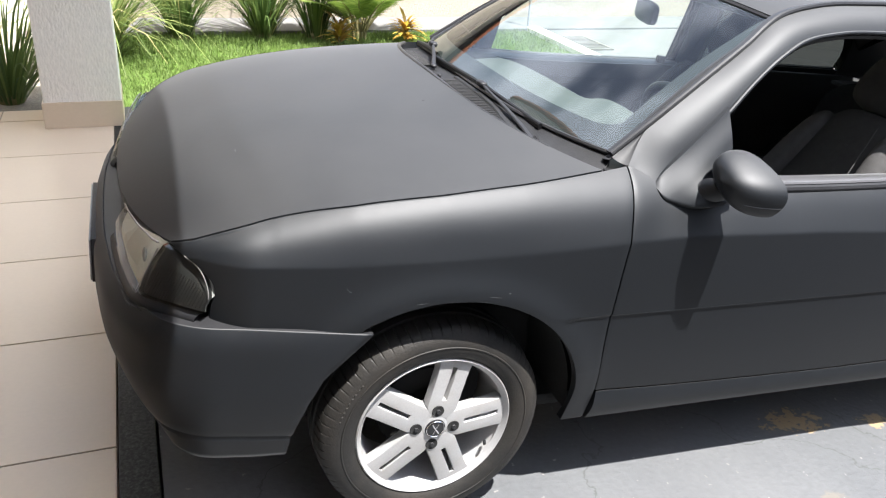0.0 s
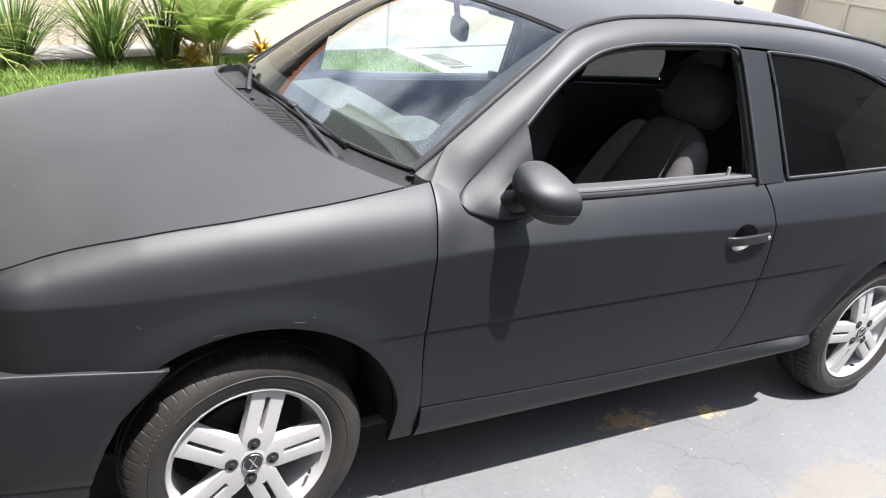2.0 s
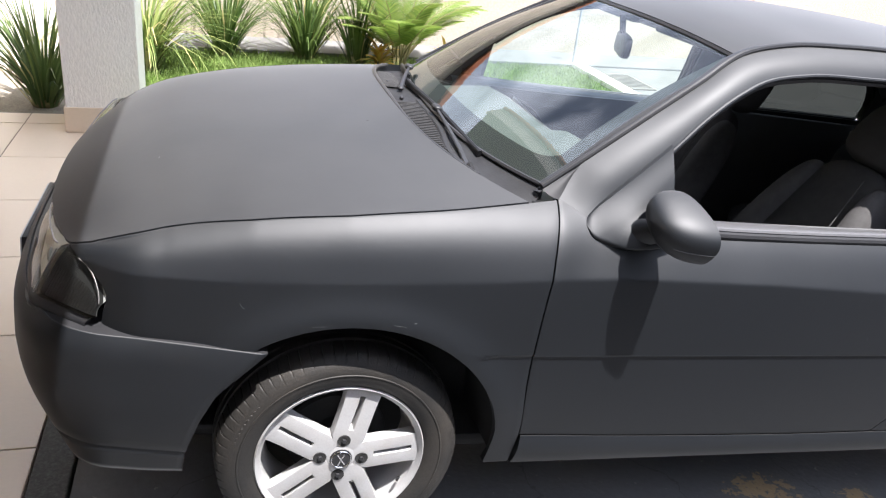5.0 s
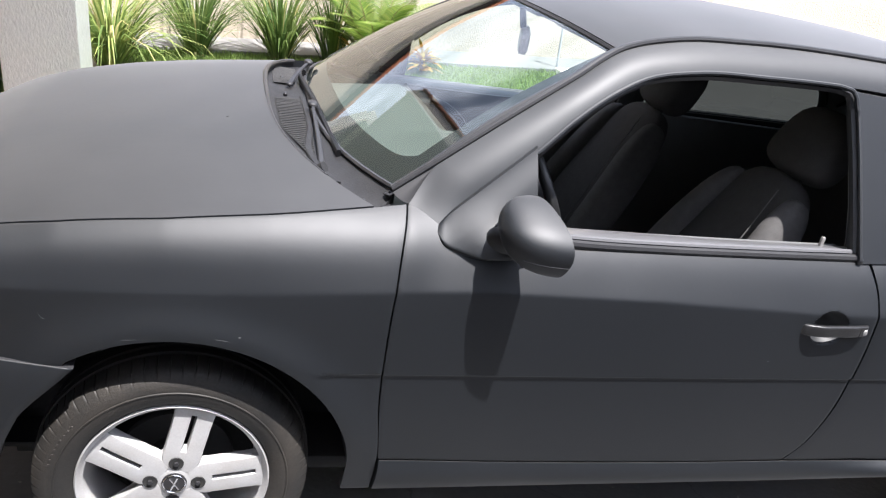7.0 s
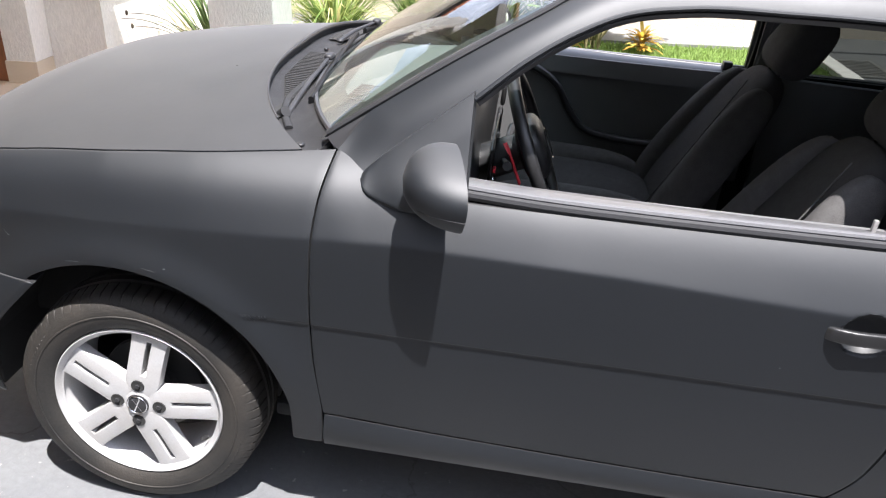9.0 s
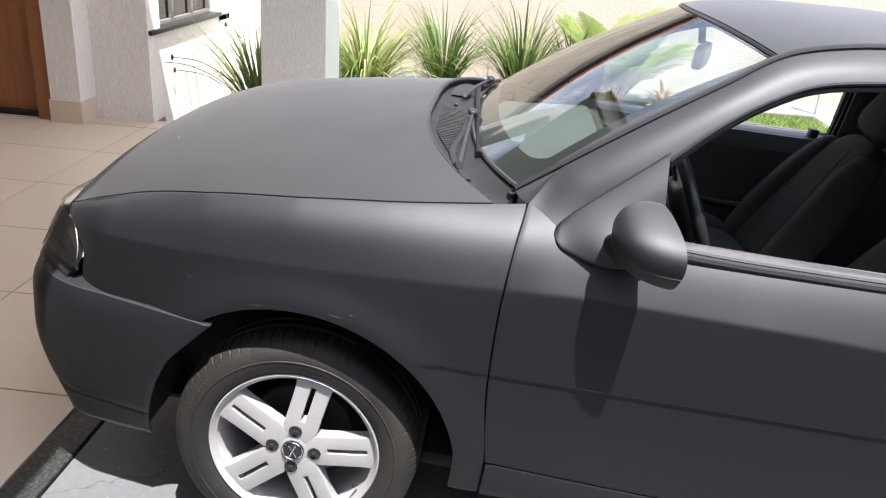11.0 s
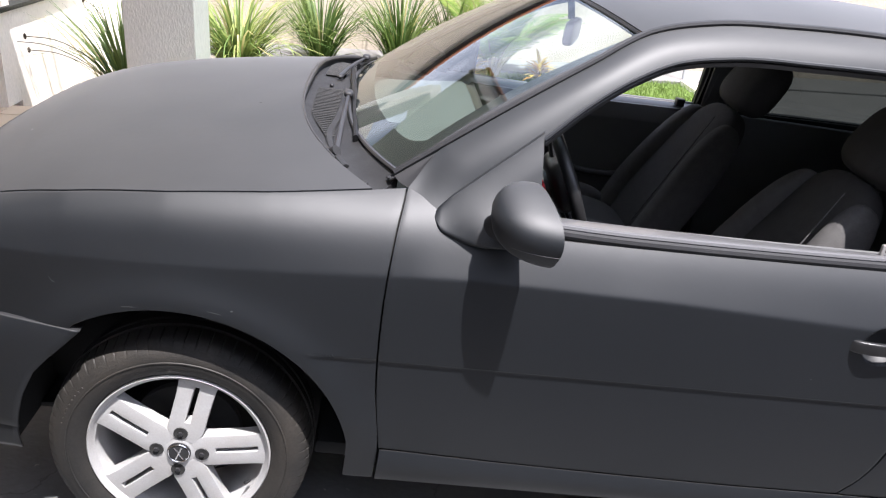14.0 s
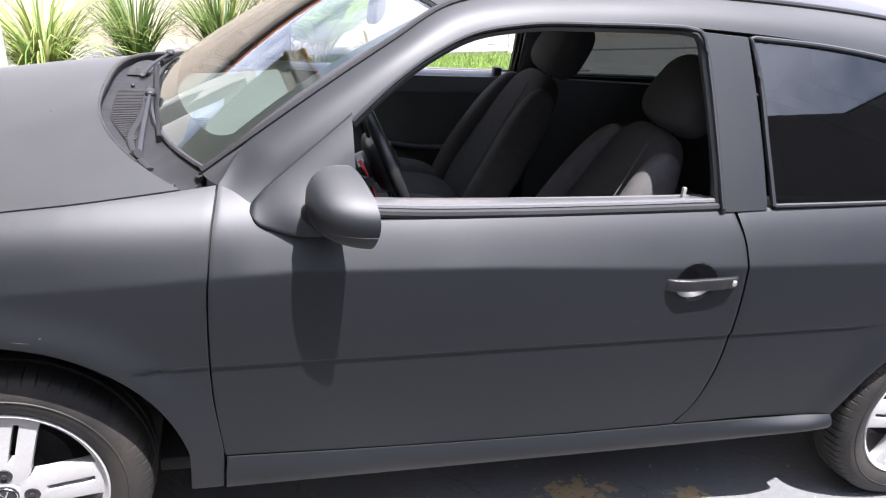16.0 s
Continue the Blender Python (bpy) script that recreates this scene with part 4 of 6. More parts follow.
def lamp_net(y0, y1, z_low, z_top, n=18, m=10, back=0.0):
    g = np.zeros((n + 1, m + 1, 3))
    for i, y in enumerate(np.linspace(y0, y1, n + 1)):
        for j, f in enumerate(np.linspace(0, 1, m + 1)):
            z = z_low(y) + (z_top(y) - z_low(y)) * f
            g[i, j] = (nose(y, z) + back - 0.006 * math.sin(math.pi * f), y + back * 0.4, z)
    return g


lamp_low = lambda y: 0.632 + 0.004 * np.clip((y - 0.1) / 0.4, 0, 1)
lamp_top = lambda y: np.interp(y, (0.104, 0.109, 0.114, 0.120, 0.128, 0.14, 0.155, 0.17, 0.204, 0.22, 0.30, 0.50, 0.55), (0.640, 0.658, 0.676, 0.692, 0.708, 0.724, 0.736, 0.743, 0.750, 0.749, 0.739, 0.711, 0.705))
for side in (0, 1):
    turn = mirrored if side else (lambda q: q)
    headlamp = part("headlamp", turn(net(lamp_net(0.221, 0.545, lamp_low, lamp_top), (0.02, 0, 0), flip=True)), CLEAR, car, "clear headlamp lens with a pale reflector")
    part("reflector", turn(net(lamp_net(0.221, 0.545, lamp_low, lamp_top, back=0.018), flip=True)), LENS, headlamp)
    part("bulb_shade", turn(blob((-0.672, 0.290, 0.690), (0.006, 0.022, 0.018))), LENS_GREY, headlamp)
    part("lamp_trim", turn(tube(curve([(nose(y, lamp_top(y)) - 0.003, y, lamp_top(y) + 0.003) for y in np.linspace(0.225, 0.545, 14)]), 0.0022, 6, 30)), STEEL, headlamp)
    corner = part("indicator", turn(net(lamp_net(0.111, 0.216, lamp_low, lamp_top), (0.012, 0.012, 0), flip=True)), SMOKED, car, "smoked corner indicator lens with fine ribs")
    part("reflector", turn(net(lamp_net(0.113, 0.214, lamp_low, lamp_top, back=0.012), flip=True)), LENS_GREY, corner)
    for k in range(22):
        y = 0.116 + 0.0044 * k
        part("lens_rib", turn(tube(curve([(nose(y, z) + 0.004, y, z) for z in np.linspace(0.640, 0.640 + 0.62 * (float(lamp_top(y)) - 0.640), 5)]), 0.0012, 4, 5)), STEEL, corner)
    part("indicator_trim", turn(tube(curve([(nose(y, float(lamp_top(y))) - 0.002, y - 0.001, float(lamp_top(y)) + 0.001) for y in (0.1115, 0.114, 0.120, 0.128, 0.14, 0.155, 0.17)]), 0.0012, 6, 40)), STEEL, corner)
    part("lamp_sill", turn(net(lamp_net(0.116, 0.545, lambda y: 0.604, lambda y: lamp_low(y) - 0.003, back=0.006), (0.010, 0.02, 0), flip=True)), TRIM, corner)
    part("lamp_divider", turn(tube(curve([(nose(0.2185, z) - 0.004, 0.2185, z) for z in np.linspace(0.634, 0.741, 6)]), 0.002, 6, 12)), STEEL, corner)
    part("lamp_sill", turn(net(np.array([[(nose(y, 0.6) + 0.006, y, 0.584), (nose(y, 0.6) + 0.002, y, 0.603)] for y in np.linspace(0.120, 0.55, 24)]), (0.012, 0.02, 0), flip=True)), TRIM, corner)
grille = part("radiator_grille", boxed((-0.695, 0.552, 0.606), (-0.66, 2 * MID - 0.552, 0.735), 0.004), DARK, car)
for z in (0.625, 0.655, 0.685, 0.715):
    part("slat", boxed((-0.722 + 0.1 * (z - 0.6), 0.552, z - 0.006), (-0.690, 2 * MID - 0.552, z + 0.006), 0.003), PAINT, grille)

# rear bumper and tailgate
levels = []
for z, x, y, bow in ((0.99, 2.975, 0.30, 0.06), (0.90, 3.02, 0.20, 0.07), (0.75, 3.05, 0.16, 0.07), (0.58, 3.06, 0.15, 0.07)):
    c = np.linspace(0, 1, 41)
    levels.append(np.column_stack([x + bow * (1 - (2 * c - 1) ** 2), y + (2 * MID - 2 * y) * c, np.full(41, z)]))
tailgate = part("tailgate", net(np.array(levels), (-0.02, 0, 0), flip=False), PAINT, car)
rear_glass = np.array([ROOF_BACK * (1 - t) + levels[0] * t for t in np.linspace(0, 1, 12)])
part("rear_window", net(rear_glass + np.array((0.0, 0, -0.006))), TINTED, tailgate, "dark tinted rear window")
edge = on(glasshouse, curve([(2.97, 0.985), (2.9, 1.13), (2.79, 1.27)])(np.linspace(1, 0, 12)))
both("rear_pillar_return", net(np.array([[a * (1 - t) + b * t for t in np.linspace(0, 1, 6)] for a, b in zip(edge, rear_glass[:, 0])])), PAINT, car)
rows = []
for z in np.linspace(0.62, 0.26, 12):
    tuck = 1.2 * max(0, 0.42 - z) ** 1.8
    half = [(2.468 + 0.385, float(flank(2.853, max(z, 0.32))) + tuck * 0.3), (2.98, 0.075 + tuck), (3.06 - tuck, 0.14 + tuck), (3.11 - tuck, 0.30), (3.13 - tuck, MID)]
    rows.append(np.column_stack([curve(half + [(x, 2 * MID - y) for x, y in half[-2::-1]])(np.linspace(0, 1, 61)), np.full(61, z)]))
rear_bumper = part("rear_bumper", net(np.array(rows).transpose(1, 0, 2)), PAINT, car)
for side in (0, 1):
    turn = mirrored if side else (lambda q: q)
    part("tail_lamp", turn(blob((3.02, 0.16, 0.83), (0.05, 0.08, 0.11), 3.5)), TAIL, car)

# ---- wheels ----
def tyre_mesh(n=840):
    """Tyre with rounded shoulders, ribs and cut shoulder blocks."""
    prof = [(0.198, 0.012), (0.207, 0.004), (0.215, -0.004), (0.235, -0.011), (0.2400, -0.0110), (0.2412, -0.0128), (0.2430, -0.0128), (0.2442, -0.0110), (0.252, -0.011), (0.266, -0.004), (0.277, 0.006), (0.2835, 0.016), (0.2855, 0.034), (0.2885, 0.060), (0.282, 0.062), (0.282, 0.067),
            (0.2895, 0.069), (0.290, 0.090), (0.283, 0.092), (0.283, 0.098), (0.290, 0.100), (0.289, 0.125), (0.284, 0.160), (0.27, 0.180), (0.24, 0.185), (0.20, 0.175)]
    v, f = lathe([(r + 0.010 * max(0, r - 0.215) / 0.075, y) for r, y in prof], n)
    k = len(prof)
    v = [list(p) for p in v]
    for i in range(n):
        if i % 12 == 0:
            for j, cut in ((11, 0.004), (12, 0.006), (13, 0.006), (10, 0.0025)):
                p = v[i * k + j]
                r = math.hypot(p[0], p[2])
                s = (r - cut) / r
                p[0], p[2] = p[0] * s, p[2] * s
    return v, f


def spoke_mesh(number):
    """One broad twin-bar spoke of the five."""
    bm = bmesh.new()
    a = radians(72 * number)
    c, s = math.cos(a), math.sin(a)
    stations = ((0.030, 0.030), (0.062, 0.041), (0.082, 0.0405), (0.150, 0.041), (0.176, 0.0425), (0.1975, 0.046))
    grid = []
    for r, w in stations:
        y = 0.002 + 0.010 * (r / 0.2) ** 2
        grid.append([bm.verts.new((r * c - q * s, y, r * s + q * c)) for q in (-w, -0.0058, 0.0058, w)])
    top = []
    for i in range(5):
        for j in range(3):
            if j == 1 and i in (2, 3):
                continue
            top.append(bm.faces.new((grid[i][j], grid[i][j + 1], grid[i + 1][j + 1], grid[i + 1][j])))
    made = bmesh.ops.extrude_face_region(bm, geom=top)
    low = [v for v in made["geom"] if isinstance(v, bmesh.types.BMVert)]
    for v in low:
        v.co.y += 0.030
    edges = [e for e in bm.edges if len(e.link_faces) == 2 and all(v in sum(grid, []) for v in e.verts) and e.calc_face_angle(0) > 1.0]
    bmesh.ops.bevel(bm, geom=edges, offset=0.003, segments=2, profile=0.6, affect="EDGES")
    bmesh.ops.recalc_face_normals(bm, faces=bm.faces)
    return bm


def rim_mesh():
    """The rim's lip and barrel, and the raised hub."""
    lip = lathe([(0.190, 0.013), (0.197, 0.008), (0.2005, 0.001), (0.2035, -0.001), (0.2065, 0.002), (0.207, 0.010), (0.202, 0.016), (0.196, 0.020), (0.188, 0.035), (0.180, 0.060), (0.174, 0.12), (0.186, 0.165), (0.20, 0.172)], 96)
    hub = lathe([(0.0, 0.0005), (0.030, 0.0005), (0.036, 0.0035), (0.056, 0.0042), (0.063, 0.0060), (0.067, 0.010), (0.068, 0.018), (0.068, 0.04)], 60)
    return lip, hub


wheel_rim, wheel_tyre = rim_mesh(), tyre_mesh()
first = None
for hub_x, near in ((0.0, True), (2.468, True), (0.0, False), (2.468, False)):
    if first is None:
        wheel = part("wheel", wheel_rim[0], ALLOY, car, "silver five-spoke alloy wheel with a worn black tyre")
        part("hub", wheel_rim[1], ALLOY, wheel)
        for number in range(5):
            part("spoke", spoke_mesh(number), ALLOY, wheel)
        part("tyre", wheel_tyre, TYRE, wheel, "dusty black rubber tyre")
        cap = part("hub_cap", lathe([(0.0, -0.0045), (0.022, -0.004), (0.0265, -0.002), (0.0275, 0.003)], 40), TRIM, wheel, "black centre cap with a chrome ring")
        part("cap_ring", lathe([(0.0222, -0.0042), (0.0235, -0.0056), (0.0250, -0.0040)], 40), CHROME, wheel)
        for a, h in ((62, 0.018), (118, 0.018)):
            d = np.array((math.cos(radians(a)), 0, math.sin(radians(a))))
            part("cap_bar", tube(curve([-h * d + (0, -0.0048, 0), h * d + (0, -0.0048, 0)], True), 0.0019, 6, 4), CHROME, wheel)
        for at_angle, count in ((200, 9), (20, 9), (110, 7)):
            for k in range(count):
                bar = part("sidewall_bar", boxed((0.250, -0.0022, -0.0035), (0.262, 0.002, 0.0035), 0.0008, 1), TYRE, wheel)
                bar.matrix_basis = pose(0, -0.0085, 0, 0, at_angle + 3.0 * k, 0)
        for k in range(4):
            a = radians(-9 + 90 * k)
            m = pose(0.051 * math.cos(a), 0.0, 0.051 * math.sin(a))
            lug = part("lug_recess", lathe([(0.0, 0.0012), (0.0125, 0.0012), (0.0155, 0.0002), (0.0165, 0.0035)], 24), DARK, wheel)
            lug.matrix_basis = m
            bolt = part("lug_bolt", lathe([(0.0, -0.0030), (0.0055, -0.0030), (0.0065, 0.001)], 6), TRIM, wheel)
            bolt.matrix_basis = m
        part("brake_disc", lathe([(0.0, 0.075), (0.06, 0.07), (0.065, 0.085), (0.125, 0.085), (0.127, 0.10)], 48), DARK, wheel)
        valve = part("valve", tube(curve([(0.150, 0.02, -0.100), (0.142, 0.004, -0.094)]), 0.004, 8, 4), RUBBER, wheel)
        first = wheel
        wheel.matrix_basis = pose(0, 0.046, 0.296, 0, -7.0, 0)
    else:
        twist = 40.0 if hub_x else -7.0
        copy_thing(first, pose(hub_x, 0.046 if near else 2 * MID - 0.046, 0.296, 0, twist, 0) @ pose(0, 0, 0, 0, 0, 0 if near else 180))

# wheel wells
# dark plates added in place of the shadow beneath the car, round the wheels
both("inner_wing", boxed((-0.39, 0.36, 0.13), (0.39, 0.375, 0.50), 0.006), DARK, car)
both("wheel_liner", boxed((-0.405, 0.125, 0.225), (-0.390, 0.42, 0.62), 0.004), DARK, car)
for hub_x, r in ((0.0, 0.400), (2.468, 0.380)):
    a = np.linspace(radians(-2), radians(182), 40)
    g = np.array([[(hub_x + r * math.cos(w), y, 0.29 + r * math.sin(w)) for y in (0.088 if hub_x == 0 else 0.052, 0.12, 0.34)] + [(hub_x, 0.345, 0.29)] for w in a])
    both("wheel_well", net(g), DARK, car)

# ---- side glass, frames and strips ----
g = on(glasshouse, coons(curve([(1.735, 0.960), (2.15, 0.972), (2.565, 0.982)], True), curve([(2.565, 0.982), (2.555, 1.06), (2.50, 1.15), (2.39, 1.232)]), curve([(1.668, 1.330), (1.90, 1.322), (2.14, 1.295), (2.39, 1.232)]),
                         curve([(1.735, 0.960), (1.715, 1.10), (1.685, 1.28), (1.668, 1.330)]), 20, 16), 0.008)
both("quarter_window", net(g), TINTED, car, "dark tinted rear side window")
ring = np.concatenate([g[:, 0], g[-1, 1:], g[::-1, -1][1:], g[0, ::-1][1:]])
both("quarter_seal", tube(curve(ring + np.array((0, -0.006, 0)), True), 0.0065, 8, 160), PAINT, car)
inner_ring = ring.copy()
centre = ring.mean(0)
inner_ring = centre + (ring - centre) * 0.965 + np.array((0, 0.014, 0))
both("quarter_frit", tube(curve(inner_ring, True), 0.012, 4, 120, flat=0.15), RUBBER, car)
reach = rail_in(fine)
rim = reach[(reach[:, 0] > 0.702) & (reach[:, 0] < 1.50)][::12] + np.array((0, -0.002, 0))
rim = np.concatenate([rim, [(x, float(glasshouse(x, z)) - 0.004, z) for x, z in ((1.525, 1.337), (1.538, 1.322), (1.545, 1.295), (1.560, 1.20), (1.576, 1.07), (1.588, 0.955))]])
both("window_rim", tube(curve(rim, True), 0.0055, 8, 120), PAINT, car)
both("window_channel", tube(curve(rim + np.array((0.002, 0.018, -0.010)), True), 0.011, 6, 110), RUBBER, car)
belt = [(0.700, 0.936), (0.85, 0.9335), (1.05, 0.936), (1.30, 0.942), (1.592, 0.951)]
both("belt_strip", tube(curve([(x, float(flank(x, z)) + 0.004, z + 0.004) for x, z in belt]), 0.0095, 8, 50, flat=1.1), TRIM, car)
both("belt_seal", tube(curve([(x, float(flank(x, z)) + 0.019, z + 0.014) for x, z in belt]), 0.0075, 8, 50), BELT, car)
part("belt_end", boxed((1.582, 0.056, 0.944), (1.598, 0.072, 0.960), 0.004), RUBBER, car)
both("lock_pin", boxed((1.512, 0.120, 0.935), (1.522, 0.130, 0.985), 0.003), STEEL, car)
both("sill_inner_ledge", net(np.array([[(x, float(flank(x, z)) + 0.018, z + 0.002), (x, 0.16, z + 0.004), (x, 0.17, z - 0.05)] for x, z in belt])), CARD, car)

# dark backing behind the door gaps
for x0, x1, z0, z1 in ((0.395, 0.475, 0.28, 0.965), (1.575, 1.70, 0.34, 0.94)):
    both("gap_backing", net(on(flank, coons(curve([(x0, z0), (x1, z0)], True), curve([(x1, z0), (x1, z1)], True), curve([(x0, z1), (x1, z1)], True), curve([(x0, z0), (x0, z1)], True), 6, 30), 0.026)), DARK, car)

# door handle
def handle_mesh(bar, n=30, m=20):
    """A flat-faced pull bar with rounded edges, thinner at its ends."""
    verts, faces = [], []
    for i, t in enumerate(np.linspace(0, 1, n + 1)):
        p, e = bar(t), 1 - abs(2 * t - 1) ** 8
        for k in range(m):
            a = 2 * math.pi * k / m
            c, d = math.cos(a), math.sin(a)
            verts.append((p[0], p[1] + 0.0075 * math.copysign(abs(c) ** 0.5, c), p[2] + (0.0095 + 0.0055 * e) * math.copysign(abs(d) ** 0.5, d)))
        if i:
            faces += [((i - 1) * m + k, (i - 1) * m + (k + 1) % m, i * m + (k + 1) % m, i * m + k) for k in range(m)]
    faces += [tuple(range(m)), tuple(n * m + k for k in reversed(range(m)))]
    return verts, faces


for side, root in ((0, door_near), (1, door_far)):
    turn = mirrored if side else (lambda q: q)
    bar = curve([(1.432, 0.020, 0.7855), (1.446, 0.002, 0.7875), (1.48, -0.012, 0.790), (1.54, -0.014, 0.7925), (1.60, -0.011, 0.794), (1.628, -0.004, 0.794), (1.637, 0.012, 0.794)])
    handle = part("door_handle", turn(handle_mesh(bar)), GRIP, root, "satin black pull handle")
    part("lock_gap", turn(blob((1.5995, -0.0115, 0.7940), (0.0009, 0.0082, 0.0150), 4, 10, 10)), DARK, handle)
    part("lock_barrel", turn(blob((1.616, -0.0145, 0.7935), (0.0075, 0.005, 0.0085), 2.4, 14, 8)), STEEL, handle)

# door mirror
def mirror_shell():
    """Rounded egg-shaped housing, blunt towards the rear."""
    rings, n = [], 36
    for f in np.linspace(0, 1, 20):
        s = (1 - (1 - f) ** 2.3) ** (1 / 2.1)
        ring = []
        for k in range(n):
            w = 2 * math.pi * k / n
            cy, cz = math.cos(w), math.sin(w)
            p = 2 / 2.5
            y, z = 0.090 * math.copysign(abs(cy) ** p, cy), 0.0545 * math.copysign(abs(cz) ** p, cz)
            z *= 1 - 0.16 * (y / 0.090)
            rot = radians(28)
            y, z = y * math.cos(rot) - z * math.sin(rot), y * math.sin(rot) + z * math.cos(rot)
            ring.append((0.594 + 0.105 * f - 0.30 * y * f, -0.032 + y * s, 0.993 + z * s + 0.006 * (1 - f)))
        rings.append(ring)
    verts = [p for r in rings for p in r]
    faces = [(i * n + k, i * n + (k + 1) % n, (i + 1) * n + (k + 1) % n, (i + 1) * n + k) for i in range(19) for k in range(n)]
    faces.append(tuple(range(n))[::-1])
    base = len(verts)
    verts += [(p[0] - 0.012, -0.032 + (p[1] + 0.032) * 0.9, 0.982 + (p[2] - 0.982) * 0.9) for p in rings[-1]]
    faces += [(19 * n + k, 19 * n + (k + 1) % n, base + (k + 1) % n, base + k) for k in range(n)]
    glass_face = ([(p[0] - 0.010, -0.032 + (p[1] + 0.032) * 0.89, 0.982 + (p[2] - 0.982) * 0.89) for p in rings[-1]], [tuple(range(n))])
    return (verts, faces), glass_face


shell, face = mirror_shell()
for side in (0, 1):
    turn = mirrored if side else (lambda q: q)
    mirror = part("door_mirror", turn(shell), PAINT, car, "satin black egg-shaped door mirror")
    part("mirror_glass", turn(face), CHROME, mirror)
    cut = 0.958
    seam_line = []
    for ring in range(6, 20):
        pts = shell[0][ring * 36:(ring + 1) * 36]
        for a, b in zip(pts, pts[1:] + pts[:1]):
            if (a[2] - cut) * (b[2] - cut) < 0 and 0.5 * (a[1] + b[1]) < -0.04:
                f = (cut - a[2]) / (b[2] - a[2])
                p = np.array(a) * (1 - f) + np.array(b) * f
                seam_line.append(tuple(p + (0, -0.0004, 0)))
    if len(seam_line) > 3:
        part("shell_seam", turn(tube(curve(seam_line, True), 0.0009, 5, 30)), RUBBER, mirror)
    part("mirror_neck", turn(tube(curve([(0.606, 0.070, 0.932), (0.624, 0.042, 0.941), (0.642, 0.018, 0.954), (0.660, -0.005, 0.97)]), lambda t: 0.034 - 0.009 * t, 20, 12, flat=1.05)), PAINT, mirror)

# ---- wipers, cowl slats, bolts, washer jets ----
def on_cowl(x, y):
    """Height of the cowl or the windscreen at a place."""
    best = None
    for q in (COWL, SCREEN):
        d = np.hypot(q[..., 0] - x, q[..., 1] - y)
        k = np.unravel_index(d.argmin(), d.shape)
        if best is None or d[k] < best[0]:
            best = (d[k], q[k][2])
    return float(best[1])


cowl_y = np.linspace(0.38, 1.34, 60)
cowl_z = {x: np.polyfit(cowl_y, [on_cowl(x, y) for y in cowl_y], 3) for x in (0.19, 0.255)}


def cowl_at(x, y):
    """Smooth height of the cowl."""
    a, b = np.polyval(cowl_z[0.19], y), np.polyval(cowl_z[0.255], y)
    return float(a + (b - a) * (x - 0.19) / 0.065)


def slat(x0, x1, y):
    return tube(curve([(x, y, cowl_at(x, y) + 0.004) for x in np.linspace(x0, x1, 5)]), 0.0024, 6, 8, flat=0.8)


part("slat_bed", net(np.array([[(x, y, cowl_at(x, y) + 0.002) for x in np.linspace(0.184 + 0.10 * abs(y - 0.80) ** 2 + max(0, 0.56 - y) * 0.25, 0.262, 6)] for y in np.linspace(0.40, 0.84, 18)]), flip=True), DARK, cowl)
for k in range(29):
    y = 0.404 + 0.0148 * k
    part("slat", slat(0.186 + 0.10 * abs(y - 0.80) ** 2 + max(0, 0.56 - y) * 0.25, 0.262, y), COWL_PLASTIC, cowl)
part("slat_bed", net(np.array([[(x, y, cowl_at(x, y) + 0.002) for x in np.linspace(0.192, 0.25, 6)] for y in np.linspace(1.02, 1.32, 18)]), flip=True), DARK, cowl)
for k in range(20):
    y = 1.022 + 0.0148 * k
    part("slat", slat(0.190 + 0.35 * max(0, y - 1.05) ** 2, 0.25 + 0.1 * max(0, y - 1.05), y), COWL_PLASTIC, cowl)


def wiper(pivot, joint, blade_a, blade_b):
    arm = part("wiper_arm", merge(tube(curve([pivot, tuple(np.array(pivot) * 0.75 + np.array(joint) * 0.25 + (0, 0, 0.010)), tuple(np.array(joint) + (0, 0, 0.016))]), lambda t: 0.008 - 0.0035 * t, 8, 16, flat=0.7)), TRIM, car, "black wiper arm and blade")
    part("wiper_pivot", blob(pivot, (0.011, 0.011, 0.007)), TRIM, arm)
    mid = (np.array(blade_a) + blade_b) / 2 + (0, 0, 0.012)
    part("wiper_frame", tube(curve([tuple(np.array(blade_a) + (0, 0, 0.007)), tuple(mid), tuple(np.array(blade_b) + (0, 0, 0.007))]), lambda t: 0.0095 - 0.003 * abs(2 * t - 1), 8, 20), WIPER, arm)
    part("wiper_blade", tube(curve([blade_a, blade_b], True), 0.0062, 6, 10, flat=1.6), WIPER, arm)
    part("wiper_clip", blob(tuple(np.array(joint) + (0, 0, 0.016)), (0.013, 0.022, 0.009), 3), TRIM, arm)


rest = lambda x, y, up: (x, y, on_cowl(x, y) + up)
wiper(rest(0.273, 0.295, -0.002), rest(0.276, 0.685, 0.012), rest(0.270, 1.06, 0.014), rest(0.313, 0.362, 0.006))
wiper(rest(0.235, 0.98, 0.012), rest(0.305, 1.19, 0.014), rest(0.335, 1.42, 0.016), rest(0.285, 1.10, 0.016))
ridge = curve([(x, y, on_cowl(x, y) + 0.004) for x, y in ((0.30, 0.235), (0.268, 0.31), (0.250, 0.40), (0.262, 0.55), (0.264, 0.85))])
part("cowl_ridge", tube(ridge, 0.009, 8, 40, flat=0.5), COWL_PLASTIC, cowl)
part("wiper_well", blob((0.255, 0.335, on_cowl(0.255, 0.335) + 0.001), (0.022, 0.055, 0.004), 2.4, 20, 10), DARK, cowl)
part("pivot_cap", tube(curve([(0.262, 0.300, on_cowl(0.262, 0.30) + 0.002), (0.275, 0.292, on_cowl(0.275, 0.292) + 0.014)], True), 0.013, 12, 4), COWL_PLASTIC, cowl)
